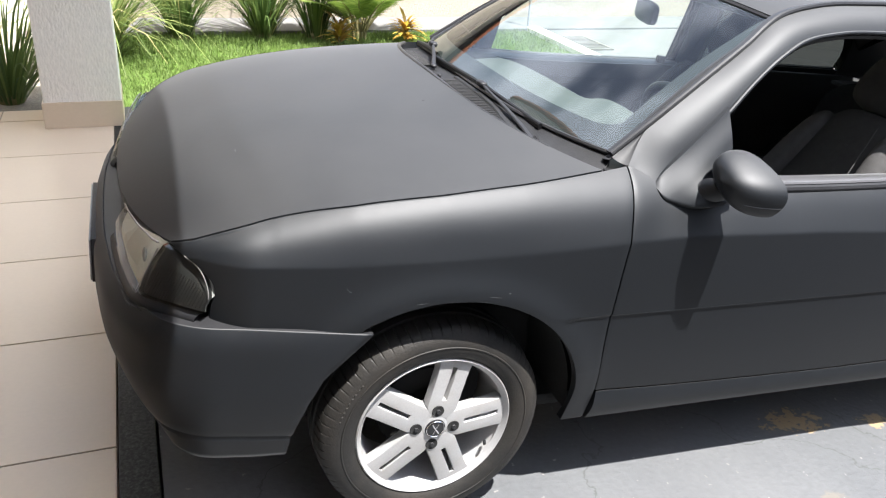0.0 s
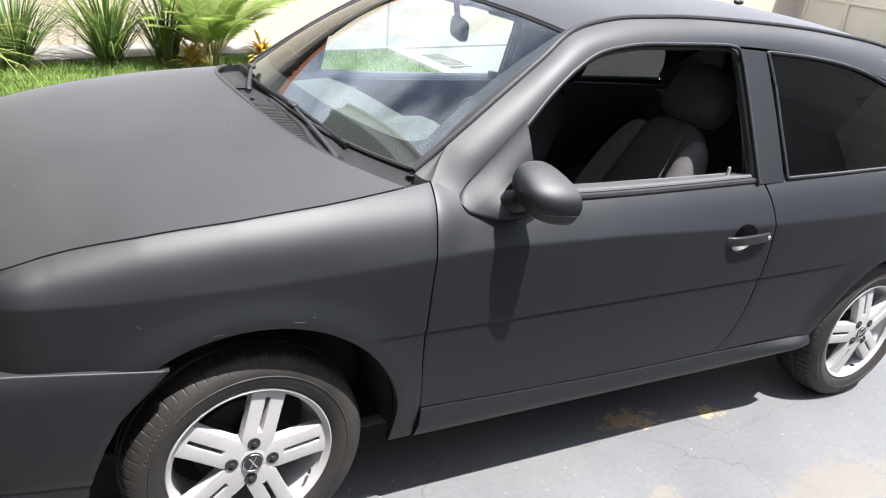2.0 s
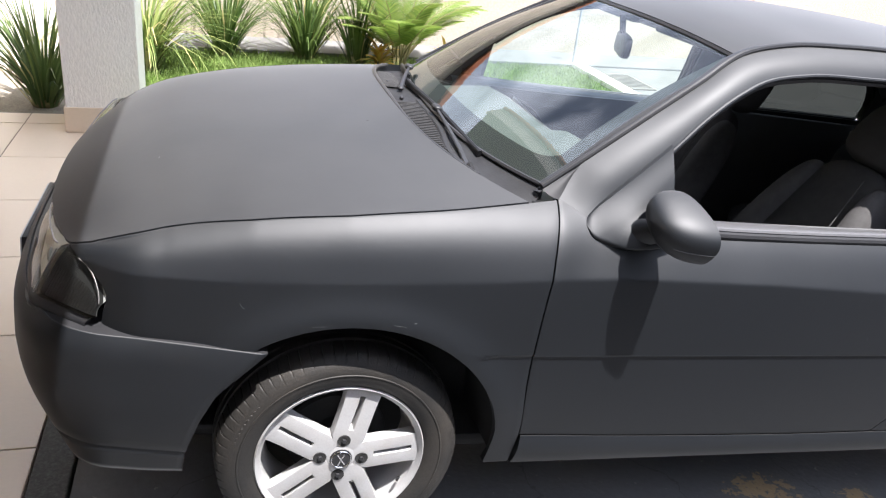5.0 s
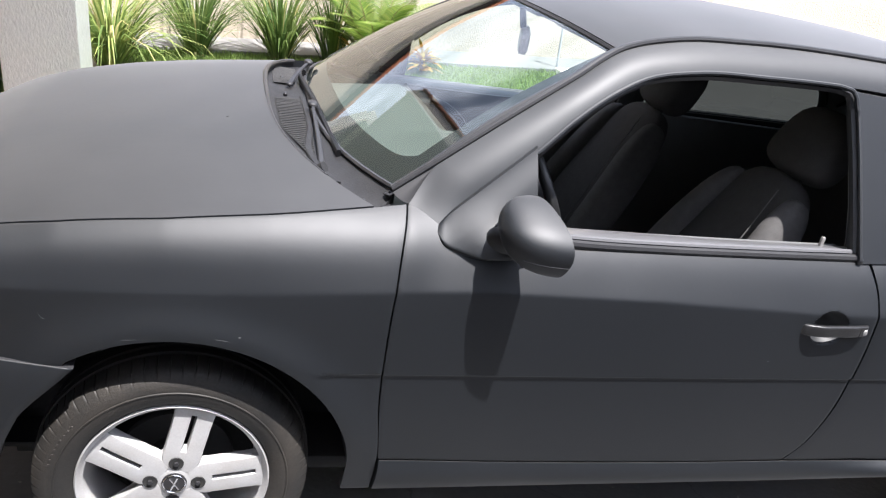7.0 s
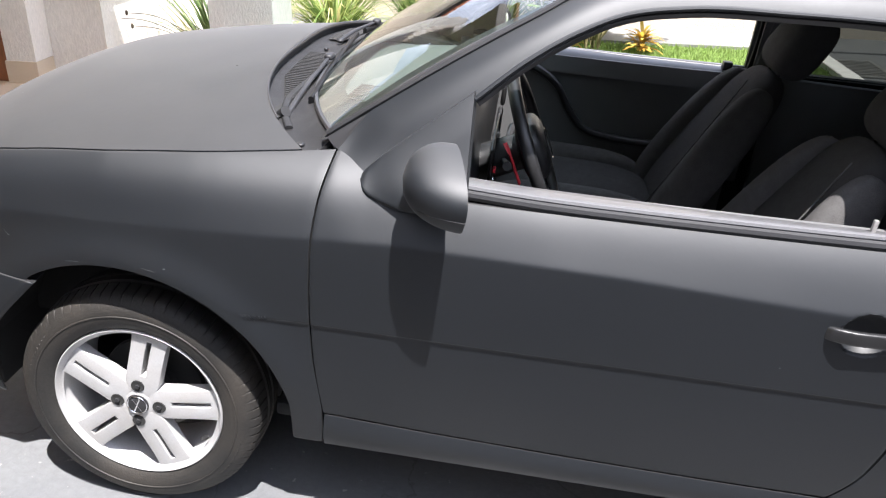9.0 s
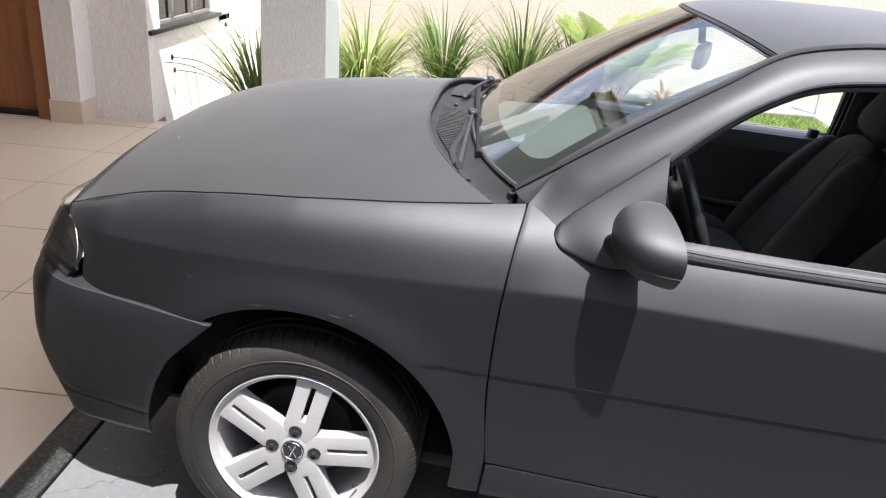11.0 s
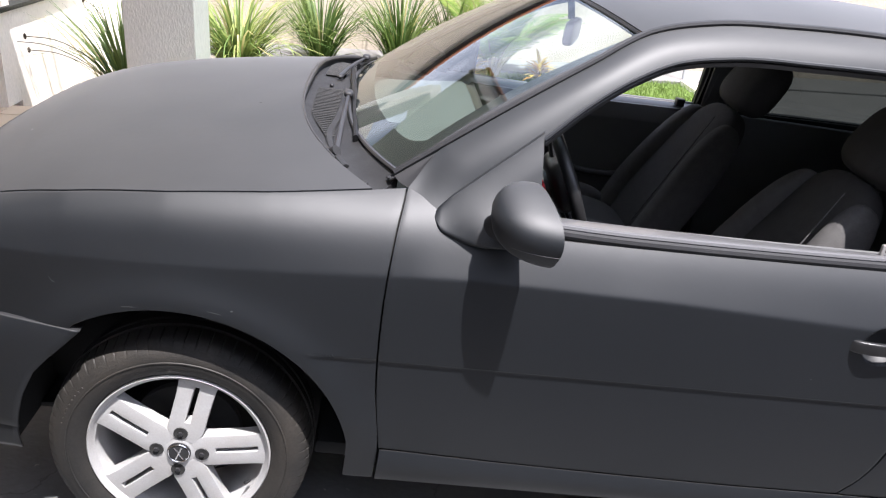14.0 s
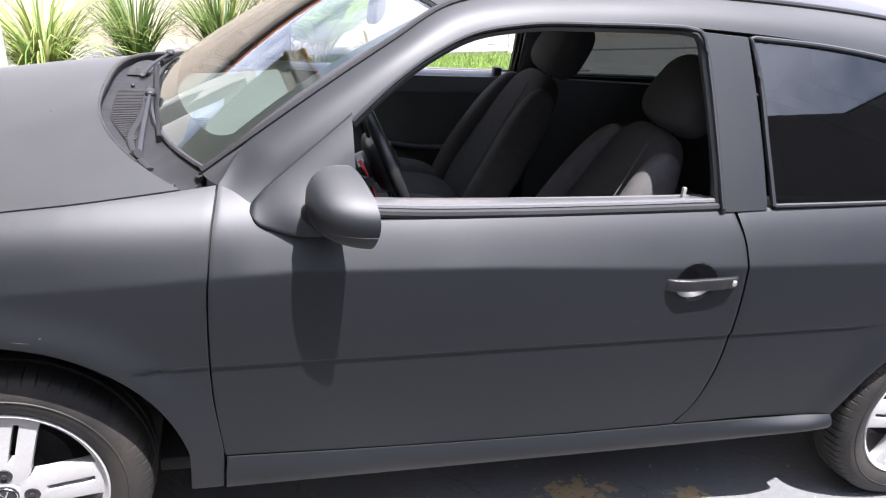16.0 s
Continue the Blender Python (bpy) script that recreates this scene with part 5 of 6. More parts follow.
plate_at = part("corner_plate", boxed((-0.013, -0.011, -0.002), (0.013, 0.011, 0.002), 0.0015), TRIM, cowl)
plate_at.matrix_basis = pose(0.405, 0.160, 0.984, -12, -20, 25)
for x, y, z, r in ((0.405, 0.160, 0.986, 0.006), (0.345, 0.166, 0.958, 0.009)):
    b = part("panel_bolt", blob((x, y, z), (r, r, 0.004), 2.5, 12, 8), TRIM, cowl)
    part("bolt_hole", blob((x, y, z + 0.003), (r * 0.5, r * 0.5, 0.002), 2.5, 10, 6), DARK, b)
for y in (0.88, 1.10):
    part("washer_jet", blob((0.218, y, on_cowl(0.218, y) + 0.005), (0.006, 0.008, 0.006), 2.6, 14, 8), TRIM, cowl)
part("antenna_base", blob((2.385, 1.006, 1.428), (0.028, 0.016, 0.012)), TRIM, car)
part("antenna", tube(curve([(2.385, 1.006, 1.435), (2.44, 1.008, 1.470)], True), 0.004, 8, 4), RUBBER, car)

# black printed band along the windscreen's lower edge and sides
def on_screen(t, c):
    """A point of the windscreen, from 0 at its foot to 1 at the roof, and across."""
    i, j = t * 24, c * 40
    a, b = min(int(i), 23), min(int(j), 39)
    return SCREEN[a, b] * (1 - i + a) * (1 - j + b) + SCREEN[a + 1, b] * (i - a) * (1 - j + b) + SCREEN[a, b + 1] * (1 - i + a) * (j - b) + SCREEN[a + 1, b + 1] * (i - a) * (j - b)


inside = np.array((0.004, 0, -0.004))
def band_top(c):
    """Height of the printed band, which rounds off towards the sides."""
    e = 1 - abs(2 * c - 1)
    return 0.115 + 0.16 * math.exp(-((e / 0.06) ** 1.5))


part("screen_band", net(np.array([[on_screen(t, c) + inside for t in np.linspace(0.0, band_top(c), 5)] for c in np.linspace(0.0, 1.0, 81)])), RUBBER, screen)
for c0, c1 in ((0.0, 0.034), (0.966, 1.0)):
    part("screen_band", net(np.array([[on_screen(t, c) + inside * 0.9 for c in (c0, c1)] for t in np.linspace(0.10, 1, 25)])), RUBBER, screen)


# ---- small marks: chips and scratches in the paint, the catch on the far door ----
def scratch(points, width):
    """A thin scrape laid on the flank."""
    line = curve(points)(np.linspace(0, 1, 10))
    rows_of = []
    for k, (x, z) in enumerate(line):
        w = 0.55 * width * (0.35 + 0.65 * math.sin(math.pi * k / 9))
        rows_of.append([(x, float(flank(x, z - w)) - 0.0007, z - w), (x, float(flank(x, z + w)) - 0.0007, z + w)])
    return net(np.array(rows_of))


for points, width in (([(-0.268, 0.727), (-0.266, 0.712), (-0.260, 0.706)], 0.0012), ([(-0.262, 0.7065), (-0.256, 0.706)], 0.0014), ([(0.106, 0.706), (0.112, 0.7065)], 0.0018), ([(-0.115, 0.682), (-0.085, 0.686)], 0.0009),
                      ([(0.06, 0.700), (0.09, 0.6965)], 0.0009), ([(0.62, 0.330), (0.70, 0.328)], 0.0012), ([(1.02, 0.318), (1.05, 0.319)], 0.0016), ([(1.30, 0.300), (1.312, 0.301)], 0.002), ([(1.38, 0.69), (1.384, 0.69)], 0.0014)):
    part("paint_chip", scratch(points, width), CHIP, car)
k = np.unravel_index(np.hypot(HOOD[..., 0] + 0.461, HOOD[..., 1] - 0.466).argmin(), HOOD.shape[:2])
part("paint_chip", blob(tuple(HOOD[k] + (0, 0, 0.0008)), (0.0008, 0.0065, 0.0005), 2.0, 10, 6), CHIP, car)
k = np.unravel_index(np.hypot(HOOD[..., 0] - 0.06, HOOD[..., 1] - 0.59).argmin(), HOOD.shape[:2])
part("paint_chip", blob(tuple(HOOD[k] + (0, 0, 0.0008)), (0.004, 0.0015, 0.0006), 2.0, 10, 6), TRIM, car)
part("door_catch", boxed((1.490, 2 * MID - 0.150, 0.958), (1.522, 2 * MID - 0.118, 0.988), 0.004), RUBBER, car)

# ---- car: inside ----
def dash_point(x, y):
    return 0.972 + 0.030 * min(1, max(0, (x - 0.45) / 0.22)) - 0.06 * abs((y - MID) / 0.66) ** 4 + 0.040 * math.exp(-(((y - 0.46) / 0.19) ** 4) - (max(0, 0.645 - x) / 0.09) ** 2)


g = np.array([[(x - 0.10 * (1 - abs((y - MID) / 0.66) ** 2.6) * max(0, (0.62 - x) / 0.2), y, dash_point(x, y) - 0.01) for x in np.linspace(0.395, 0.645, 20)] for y in np.linspace(0.165, 2 * MID - 0.165, 50)])
dash = part("dashboard", net(g, (0, 0, -0.02)), DASH, car, "grey plastic dashboard in sunlight")
part("dash_front", net(np.array([[tuple(p[-1] + (0.001, 0, -0.001)), (0.672, p[-1][1], p[-1][2] - 0.010), (0.70, p[-1][1], 0.945), (0.715, p[-1][1], 0.915), (0.725, p[-1][1], 0.80), (0.72, p[-1][1], 0.66), (0.70, p[-1][1], 0.52)] for p in g])), GRIP, dash, "black lower dashboard")
for k in range(11):
    y = 0.465 + 0.019 * k
    part("vent_slat", boxed((0.352 + 0.02 * k / 11, y, dash_point(0.45, y) - 0.008), (0.402 + 0.02 * k / 11, y + 0.006, dash_point(0.45, y) - 0.004)), TRIM, dash)
for y in (0.50, 0.62, 0.97, 1.30):
    part("air_vent", boxed((0.735, y - 0.05, 0.79), (0.751, y + 0.05, 0.86), 0.01), GRIP, dash)
part("instrument_panel", boxed((0.742, 0.31, 0.865), (0.750, 0.61, 0.955), 0.004), GRIP, dash)
part("centre_console", boxed((0.74, 0.70, 0.28), (1.05, 0.94, 0.62), 0.03, 3), CARD, car)
part("gear_lever", tube(curve([(1.05, 0.82, 0.42), (1.03, 0.82, 0.55), (1.00, 0.82, 0.62)]), 0.012, 8, 10), TRIM, car)

wheel_at = pose(0.845, 0.45, 0.932, 0, 65, 0)
steering = part("steering_wheel", lathe([(0.180 + 0.0155 * math.cos(a), 0.0155 * math.sin(a)) for a in np.linspace(0, 2 * math.pi, 13)[:-1]], 64, "z", True), GRIP, car, "black steering wheel with silver spoke trim")
steering.matrix_basis = wheel_at
part("airbag_pad", blob((0, 0, -0.005), (0.075, 0.085, 0.035), 3), GRIP, steering)
for a in (0, 90, 180, 270)[1:]:
    c, s = math.cos(radians(a - 90)), math.sin(radians(a - 90))
    part("spoke", tube(curve([(0.05 * c, 0.05 * s, -0.012), (0.172 * c, 0.172 * s, 0.0)], True), 0.016, 8, 4, flat=0.5), TRIM, steering)
    part("spoke_trim", tube(curve([(0.085 * c, 0.085 * s, 0.003), (0.15 * c, 0.15 * s, 0.008)], True), 0.007, 6, 4, flat=0.5), CHROME, steering)
part("column", tube(curve([(0.70, 0.45, 0.86), (0.84, 0.45, 0.928)], True), 0.045, 14, 4), GRIP, car)
for y in (0.30, 0.60):
    part("column_stalk", tube(curve([(0.775, 0.45 + (y - 0.45) * 0.3, 0.90), (0.785, y, 0.925)], True), lambda t: 0.007 + 0.004 * t, 8, 6), TRIM, car)
part("red_strap", tube(curve([(0.772, 0.385, 0.950), (0.782, 0.38, 0.935), (0.797, 0.38, 0.905), (0.820, 0.385, 0.855)]), 0.009, 6, 14, flat=0.4), RED, car, "red fabric key strap hanging at the column")
part("key", blob((0.748, 0.47, 0.94), (0.010, 0.006, 0.012)), STEEL, car)
for k, (y, z) in enumerate(((0.335, 0.900), (0.345, 0.872), (0.352, 0.845), (0.405, 0.880))):
    part("switch", boxed((0.752, y - 0.012, z - 0.005), (0.760, y + 0.012, z + 0.005), 0.002), CHROME if k % 2 else RED, dash)
part("instrument_ring", lathe([(0.034, 0.0), (0.037, -0.003), (0.040, 0.0)], 28, "z"), CHROME, steering).matrix_basis = pose(0, 0, 0.034)


def seat(x, y):
    """A bucket seat: cushion, reclined back with bolsters, headrest on two rods."""
    lean = radians(28)

    def back(v):
        dx, dz = v[0], v[2]
        return (x + 0.385 + dx * math.cos(lean) + dz * math.sin(lean), v[1], 0.53 - dx * math.sin(lean) + dz * math.cos(lean))

    cushion = part("seat", blob((x + 0.10, y, 0.555), (0.29, 0.20, 0.075), 3.2, 30, 16), FABRIC, car, "charcoal cloth bucket seat")
    for s in (-1, 1):
        part("cushion_bolster", blob((x + 0.10, y + s * 0.205, 0.575), (0.27, 0.055, 0.075), 2.6, 24, 14), FABRIC2, cushion)
    part("backrest", blob((0.01, y, 0.27), (0.062, 0.19, 0.31), 3.4, 30, 22, bend=lambda v: back((v[0], y + (v[1] - y) * (1 - 0.16 * max(0, v[2] - 0.3) / 0.3), v[2]))), FABRIC, cushion)
    for s in (-1, 1):
        part("back_bolster", blob((-0.015, y + s * 0.195, 0.25), (0.070, 0.048, 0.28), 2.8, 24, 20, bend=lambda v: back((v[0], v[1] - s * 0.05 * max(0, v[2] - 0.2) / 0.3, v[2]))), FABRIC2, cushion)
    part("back_seam", tube(curve([back((-0.07, y - 0.145 + 0.05 * f, 0.02 + 0.5 * f)) for f in np.linspace(0, 1, 8)]), 0.0022, 5, 20), FABRIC2, cushion)
    part("headrest", blob((0.01, y, 0.690), (0.066, 0.130, 0.108), 3.1, 30, 22, bend=lambda v: back((v[0], y + (v[1] - y) * (1 - 0.12 * (v[2] - 0.69) / 0.108), v[2]))), FABRIC, cushion)
    for s in (-1, 1):
        part("headrest_rod", tube(curve([back((0.01, y + s * 0.05, 0.55)), back((0.01, y + s * 0.05, 0.64))], True), 0.006, 8, 3), TRIM, cushion)
    part("seat_base", boxed((x - 0.12, y - 0.20, 0.28), (x + 0.34, y + 0.20, 0.48), 0.02), DARK, cushion)


seat(0.90, 1.17)
seat(0.97, 0.46)
bench = part("rear_bench", blob((2.10, MID, 0.52), (0.27, 0.58, 0.09), 4, 30, 14), FABRIC, car, "charcoal cloth rear bench")
part("bench_back", blob((2.36, MID, 0.74), (0.09, 0.58, 0.26), 4, 30, 18, bend=lambda v: (v[0] + 0.25 * (v[2] - 0.6), v[1], v[2])), FABRIC, bench)
part("boot_lining", boxed((2.82, 0.13, 0.30), (2.845, 2 * MID - 0.13, 1.03), 0.008), CARD, car)
part("parcel_shelf", boxed((2.42, 0.24, 0.935), (2.93, 2 * MID - 0.24, 0.955), 0.006), CARD, car)

# door linings with the curved armrest, on the far side most seen
card_top = curve([(0.47, 0.935), (0.80, 0.925), (1.15, 0.928), (1.60, 0.938)])
g = on(lambda x, z: 0.150 + 0.0 * x, coons(curve([(0.47, 0.33), (1.60, 0.33)], True), curve([(1.60, 0.33), (1.60, 0.938)], True), card_top, curve([(0.47, 0.33), (0.47, 0.935)], True), 20, 16))
both("door_lining", net(g, (0, -0.03, 0)), CARD, car)
arm = curve([(0.80, 0.195, 0.905), (0.86, 0.20, 0.885), (0.925, 0.20, 0.84), (0.975, 0.20, 0.765), (1.04, 0.205, 0.700), (1.14, 0.205, 0.678), (1.33, 0.205, 0.676), (1.56, 0.20, 0.690)])
both("armrest", tube(arm, 0.017, 10, 60, flat=0.8), GRIP, car)
g = np.array([[arm(t) + (0, -0.004, 0.004), arm(t) * (1, 0, 1) + np.array((0.01, 0.152, -0.035))] for t in np.linspace(0, 1, 40)])
both("armrest_pocket", net(g), CARD, car)
both("door_top_inner", net(np.array([[(x, 0.078, z + 0.013), (x, 0.105, z + 0.012), (x, 0.138, z + 0.006), (x, 0.160, z - 0.014), (x, 0.168, z - 0.060)] for x, z in ((0.56, 0.944), (0.8, 0.94), (1.2, 0.942), (1.60, 0.953))])), BELT, car)
both("quarter_lining", boxed((1.68, 0.125, 0.30), (2.75, 0.155, 0.958), 0.01), CARD, car)
# roof lining and inner pillars
g = np.array([[(x, y, float(np.interp(x, (0.95, 1.25, 1.65, 2.1, 2.5, 2.75), (1.322, 1.372, 1.385, 1.372, 1.330, 1.262)))) for y in np.linspace(0.29, 2 * MID - 0.29, 12)] for x in np.linspace(0.95, 2.75, 24)])
part("roof_lining", net(g), LINING, car)
both("rear_pillar_lining", net(on(glasshouse, coons(curve([(2.575, 0.95), (2.98, 0.96)], True), curve([(2.98, 0.96), (2.80, 1.29)], True), curve([(2.28, 1.335), (2.80, 1.29)], True), curve([(2.575, 0.95), (2.555, 1.10), (2.41, 1.245), (2.28, 1.335)]), 8, 10), 0.022)), CARD, car)
both("roof_side_lining", net(np.array([[(x, 0.30, float(np.interp(x, (0.95, 1.25, 1.65, 2.1, 2.5, 2.75), (1.322, 1.372, 1.385, 1.372, 1.330, 1.262)))), (x, float(glasshouse(x, z)) + 0.03, z)] for x, z in ((0.96, 1.292), (1.085, 1.320), (1.28, 1.333), (1.66, 1.338), (2.15, 1.298), (2.42, 1.222), (2.60, 1.18))])), LINING, car)
both("inner_pillar", net(on(glasshouse, coons(curve([(1.60, 0.95), (1.71, 0.95)], True), curve([(1.71, 0.95), (1.66, 1.33)], True), curve([(1.56, 1.33), (1.66, 1.33)], True), curve([(1.60, 0.95), (1.56, 1.33)], True), 4, 12), 0.055), (0, -0.012, 0)), CARD, car)
both("seat_belt", net(np.array([[(1.60 + q, 0.125 + 0.43 * max(0, z - 0.945), z) for q in (0.0, 0.045)] for z in np.linspace(0.55, 1.22, 12)]), (0, 0.002, 0)), CARD, car)
rear_mirror = part("rear_view_mirror", blob((0.870, 0.80, 1.258), (0.016, 0.105, 0.034), 4, 24, 14, bend=lambda v: (v[0] + 0.34 * (v[1] - 0.80), v[1], v[2])), GRIP, car, "black rear-view mirror behind the windscreen")
part("mirror_stem", tube(curve([(0.850, 0.81, 1.345), (0.862, 0.805, 1.29)], True), 0.010, 8, 4), TRIM, rear_mirror)
both("sun_visor", boxed((0.93, 0.36, 1.318), (1.10, 0.74, 1.334), 0.006), CARD, car)

# ---- garden plants ----
def strip(points, widths, side):
    """A leaf blade along points, folded a little along its middle."""
    verts, faces = [], []
    side = np.array(side, float)
    for p, w in zip(points, widths):
        verts += [tuple(p - side * w), tuple(p + np.array((0, 0, -0.25 * w))), tuple(p + side * w)]
    for i in range(len(points) - 1):
        a = 3 * i
        faces += [(a, a + 1, a + 4, a + 3), (a + 1, a + 2, a + 5, a + 4)]
    return verts, faces


def clump(x, y, count, height, spread, mat, label, seed, droop=0.35, z=-0.03):
    """A tuft of long sword leaves fanning from one foot, some bent, a few withered."""
    rng = random.Random(seed)
    plant = thing("iris_clump", label, "plant", "sword-leaved garden plants", pose(x, y, z))
    pieces, dry = [], []
    for k in range(count):
        a = rng.uniform(0, 2 * math.pi)
        lean = spread * rng.random() ** 0.6
        long = height * rng.uniform(0.55, 1.08)
        out = np.array((math.cos(a), math.sin(a), 0.0))
        base = out * rng.uniform(0.0, 0.09)
        bend = droop * rng.uniform(0.2, 1.3)
        pts = []
        for f in np.linspace(0, 1, 6):
            tilt = lean + bend * f * f * (1.0 + lean)
            pts.append(base + out * long * f * math.sin(tilt) + np.array((0, 0, long * f * math.cos(tilt) * 1.0)))
        w = rng.uniform(0.006, 0.0115)
        widths = [w * 0.8, w, w, w * 0.85, w * 0.5, 0.0008]
        (dry if rng.random() < 0.06 else pieces).append(strip(pts, widths, (-out[1], out[0], 0)))
    part("leaves", merge(*pieces), mat, plant)
    if dry:
        part("dry_leaves", merge(*dry), DRY, plant, "withered straw-coloured leaves")
    part("root_crown", blob((0, 0, 0.02), (0.09, 0.09, 0.05)), STEM, plant)
    return plant


DRY = island_vary(material("straw_leaf", (0.42, 0.36, 0.16), 0.7, spec=0.2), hue=(0.55, 0.5, 0.25))
clump(-1.38, 4.30, 150, 0.92, 0.68, BLADE, "dark green sword-leaved plant at the foot of the house wall", 3, 0.25)
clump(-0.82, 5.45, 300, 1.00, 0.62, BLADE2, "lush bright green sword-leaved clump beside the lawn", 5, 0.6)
clump(-0.19, 6.16, 190, 0.98, 0.62, BLADE, "dark green sword-leaved clump on the lawn", 8, 0.35)
clump(0.55, 6.17, 200, 1.02, 0.62, BLADE, "dark green sword-leaved clump on the lawn", 11, 0.35)
clump(1.02, 6.08, 110, 0.85, 0.5, BLADE, "dark green sword-leaved clump beside the palm", 14, 0.35)
# long flower stalks that arch from the plant at the wall
SEED = material("dark_seed_head", (0.045, 0.032, 0.02), 0.8, fine=0.2)
stalk_plant = thing("iris_stalks", "thin arching stalks with dark seed heads by the house wall", "plant", m=pose(-1.38, 4.30, -0.03))
for k, (dx, dy, top) in enumerate(((-0.62, -0.35, 0.47), (-0.56, -0.25, 0.40), (-0.50, -0.42, 0.52), (-0.30, 0.1, 0.70))):
    stalk = part("stalk", tube(curve([(0, 0, 0), (dx * 0.35, dy * 0.35, top * 0.62), (dx * 0.75, dy * 0.75, top * 0.95), (dx, dy, top)]), 0.003, 5, 16), SEED, stalk_plant)
    part("seed_head", blob((dx, dy, top), (0.010, 0.010, 0.020)), SEED, stalk)


def frond(root, azimuth, long, rise, arch, rng):
    """One feather leaf: a curved rib with narrow leaflets down both sides."""
    out = np.array((math.cos(azimuth), math.sin(azimuth), 0.0))
    side = np.array((-out[1], out[0], 0.0))
    rib = []
    for f in np.linspace(0, 1, 14):
        tilt = rise + arch * f ** 1.6
        rib.append((out * math.sin(tilt) + np.array((0, 0, math.cos(tilt)))) * long / 13)
    rib = np.array(root) + np.r_[[np.zeros(3)], np.cumsum(rib, 0)[:-1]]
    path_of = curve(rib)
    leaves = []
    for k in range(40):
        f = 0.22 + 0.78 * k / 40
        p = path_of(f)
        ahead = path_of(min(1, f + 0.03)) - p
        ahead /= np.linalg.norm(ahead) + 1e-9
        size = long * 0.27 * math.sin(math.pi * min(1, 0.25 + 0.72 * (f - 0.22) / 0.78)) * rng.uniform(0.85, 1.1)
        for s in (-1, 1):
            d = side * s * 0.8 + ahead * 0.65 + np.array((0, 0, 0.12))
            d /= np.linalg.norm(d)
            pts = [p + d * size * q + np.array((0, 0, -0.22 * size * q * q)) for q in (0, 0.35, 0.7, 1)]
            leaves.append(strip(pts, [0.004, 0.007, 0.006, 0.001], ahead))
    return merge(*leaves), tube(path_of, lambda t: 0.008 * (1 - 0.8 * t), 6, 14)


palm = thing("areca_palm", "young feather palm with bright yellow-green arching fronds", "palm", m=pose(1.42, 5.98, -0.03))
rng = random.Random(21)
for k in range(26):
    a = 2 * math.pi * k / 26 + rng.uniform(-0.25, 0.25)
    leaf, rib = frond((0.07 * math.cos(a), 0.07 * math.sin(a), 0.10), a, rng.uniform(0.6, 1.0), rng.uniform(0.15, 0.8), rng.uniform(0.6, 1.4), rng)
    f = part("frond", leaf, PALM, palm)
    part("rib", rib, STEM, f)
for k in range(4):
    part("stem", tube(curve([(0.05 * math.cos(k * 1.6), 0.05 * math.sin(k * 1.6), 0), (0.07 * math.cos(k * 1.6), 0.07 * math.sin(k * 1.6), 0.22)], True), 0.018, 8, 4), STEM, palm)
for n, (x, y) in enumerate(((1.18, 5.78), (1.84, 5.86))):
    shrub = thing("croton", "low shrub with orange and yellow leaves under the palm", "shrub", "orange shrubs under the palm", pose(x, y, -0.03))
    rng = random.Random(40 + n)
    leaves = []
    for k in range(70):
        a, lean, long = rng.uniform(0, 6.28), rng.uniform(0.2, 1.25), rng.uniform(0.10, 0.24)
        out = np.array((math.cos(a), math.sin(a), 0))
        root = np.array((0, 0, rng.uniform(0.02, 0.16)))
        pts = [root + out * long * f * math.sin(lean + 0.5 * f) + np.array((0, 0, long * f * math.cos(lean + 0.5 * f))) for f in (0, 0.35, 0.7, 1)]
        leaves.append(strip(pts, [0.006, 0.017, 0.014, 0.001], (-out[1], out[0], 0)))
    part("leaves", merge(*leaves), ORANGE, shrub)
    part("stem", tube(curve([(0, 0, 0), (0, 0, 0.16)], True), 0.012, 6, 3), STEM, shrub)

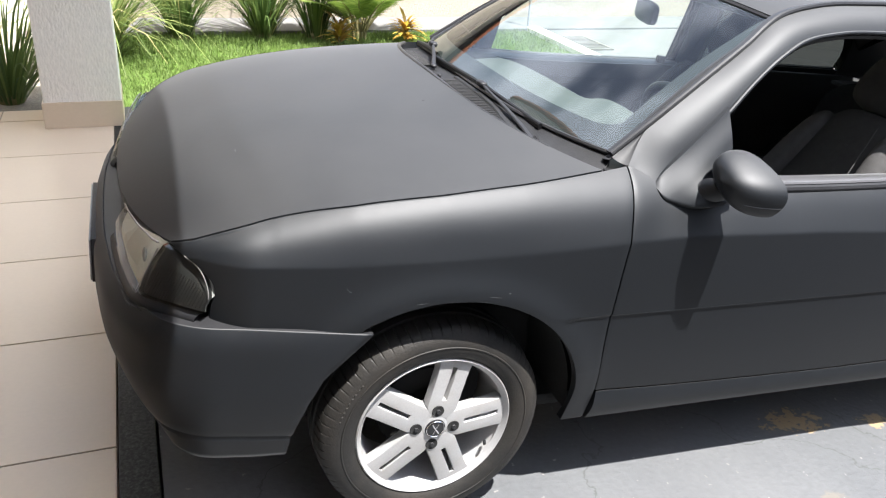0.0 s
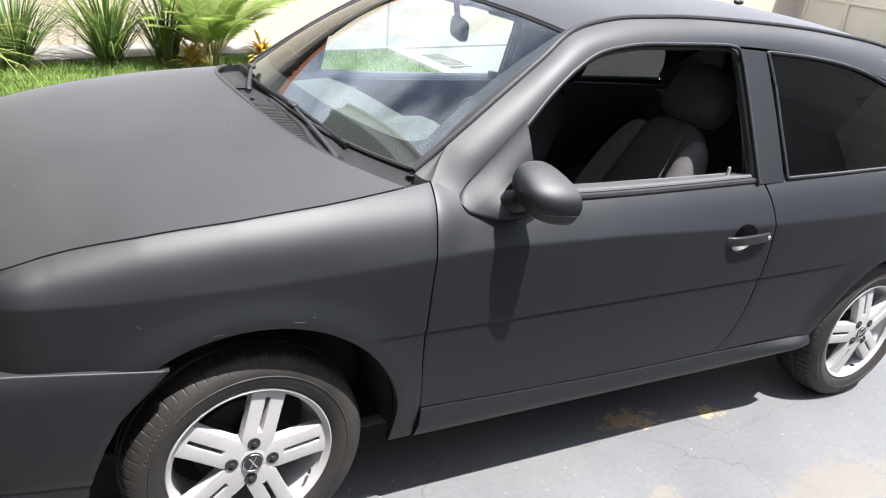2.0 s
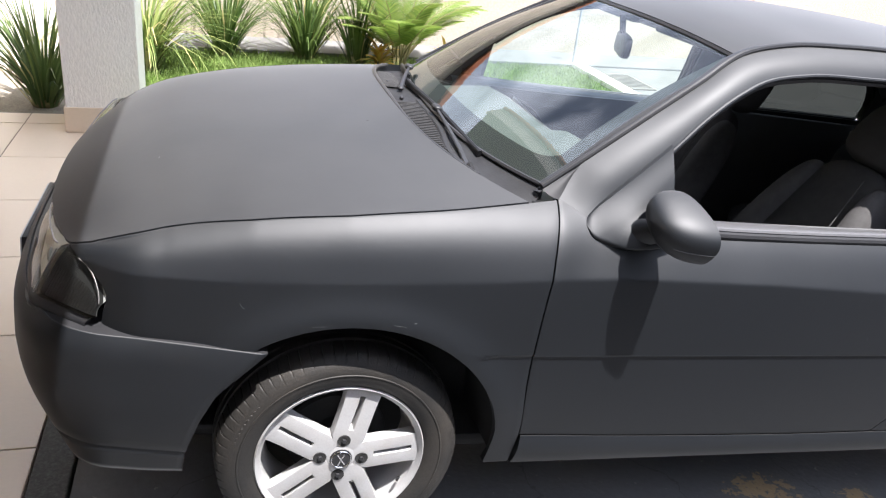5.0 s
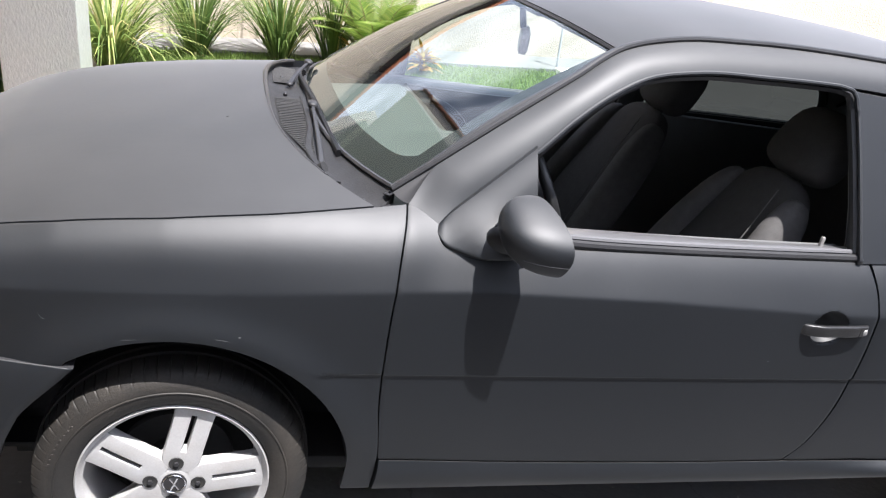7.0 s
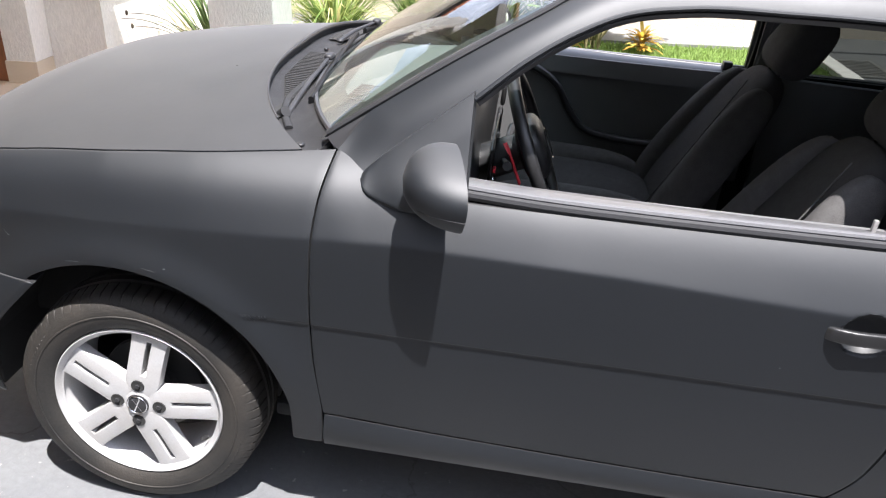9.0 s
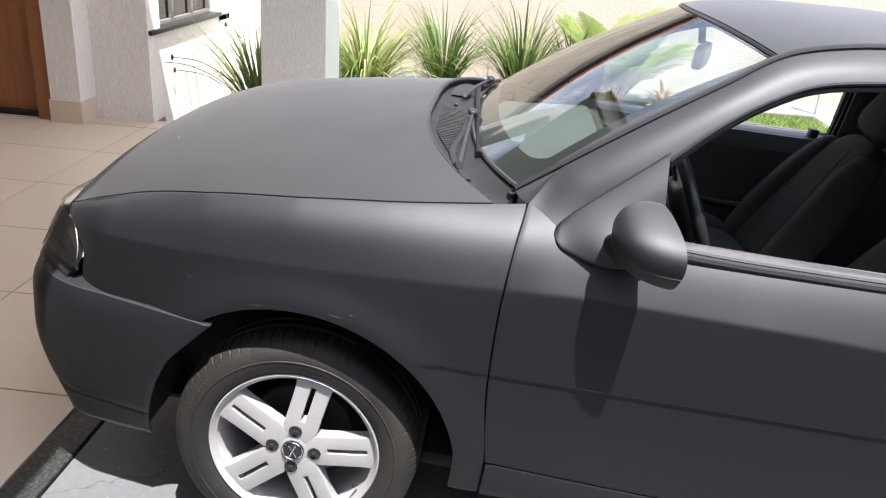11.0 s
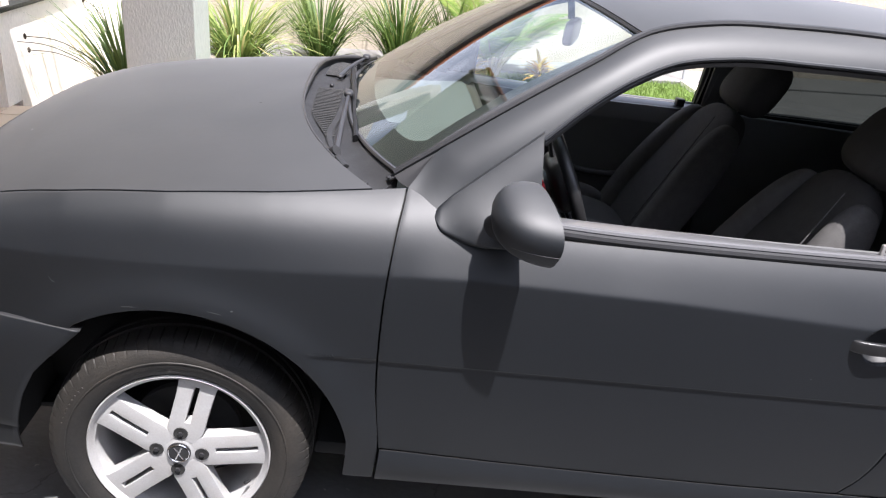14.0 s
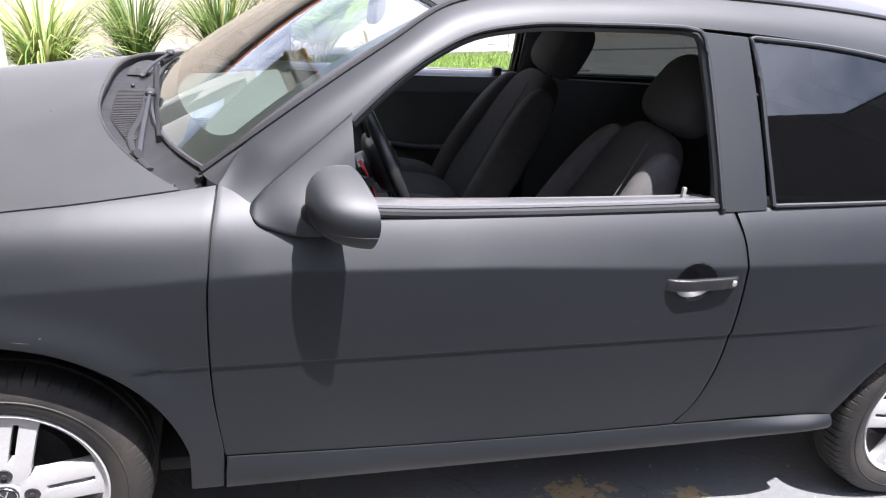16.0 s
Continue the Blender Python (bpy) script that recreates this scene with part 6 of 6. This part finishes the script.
# drain grate in the paving and a standing tap by the path
grate = thing("drain_grate", "dark metal drain grate set in the pale paving", "grate", m=pose(3.66, 5.65, -0.018))
for lo, hi in (((-0.18, -0.32, 0), (-0.15, 0.32, 0.014)), ((0.15, -0.32, 0), (0.18, 0.32, 0.014)), ((-0.148, -0.32, 0), (0.148, -0.29, 0.014)), ((-0.148, 0.29, 0), (0.148, 0.32, 0.014))):
    part("frame", boxed(lo, hi, 0.002), ALU, grate)
part("pit", boxed((-0.148, -0.288, -0.001), (0.148, 0.288, 0.002)), DARK, grate)
for k in range(10):
    part("bar", boxed((-0.147, -0.276 + 0.058 * k, 0.003), (0.147, -0.252 + 0.058 * k, 0.013)), ALU, grate)
tap = thing("garden_tap", "thin grey standpipe with a garden tap", "tap", m=pose(3.42, 6.42, 0.0))
part("pipe", tube(curve([(0, 0, 0), (0, 0, 0.40), (0, 0, 0.74)], True), 0.014, 8, 6), PLATE, tap)
part("spout", tube(curve([(0, 0, 0.72), (0.05, -0.01, 0.74), (0.075, -0.01, 0.69)]), 0.012, 8, 8), STEEL, tap)
part("tap_handle", boxed((0.01, -0.03, 0.755), (0.03, 0.03, 0.768), 0.004), STEEL, tap)

# lawn blades
rng = np.random.default_rng(6)
n = 30000
foot = np.column_stack([rng.uniform(-0.88, 3.33, n), 3.0 + 3.28 * rng.random(n) ** 0.75, np.full(n, -0.032)])
turn = rng.uniform(0, 2 * math.pi, n)
tall = rng.uniform(0.025, 0.065, n)
off = np.column_stack([np.cos(turn), np.sin(turn), np.zeros(n)]) * 0.0045
tip = foot + np.column_stack([rng.normal(0, 0.02, n), rng.normal(0, 0.02, n), tall])
verts = np.stack([foot - off, foot + off, tip], 1).reshape(-1, 3)
turf = part("grass", (verts, np.arange(3 * n).reshape(-1, 3)), GRASS, None, smooth=False)
tagged(turf, "short green grass blades of the lawn", "grass", kind="stuff")

# ---- last: the porch tiles, one by one ----
STEP = 0.6155


def tile_data(w, h):
    bm = boxed((-w / 2, -h / 2, 0), (w / 2, h / 2, 0.004), 0.0012, 1)
    me = bpy.data.meshes.new("tile")
    bm.to_mesh(me)
    bm.free()
    me.materials.append(TILE)
    return me


whole, cut = tile_data(STEP - 0.005, STEP - 0.005), tile_data(STEP - 0.005, 0.205)
for i in range(8):
    for j in range(14):
        x, y = -0.7475 - STEP * (i + 0.5), 3.562 - STEP * (j + 0.5)
        if y < -5:
            continue
        tile = new("tile", whole)
        tile.parent = porch_floor
        tile.location = (x, y, PORCH - 0.004)
    tile = new("tile", cut)
    tile.parent = porch_floor
    tile.location = (-0.7475 - STEP * (i + 0.5), 3.673, PORCH - 0.004)
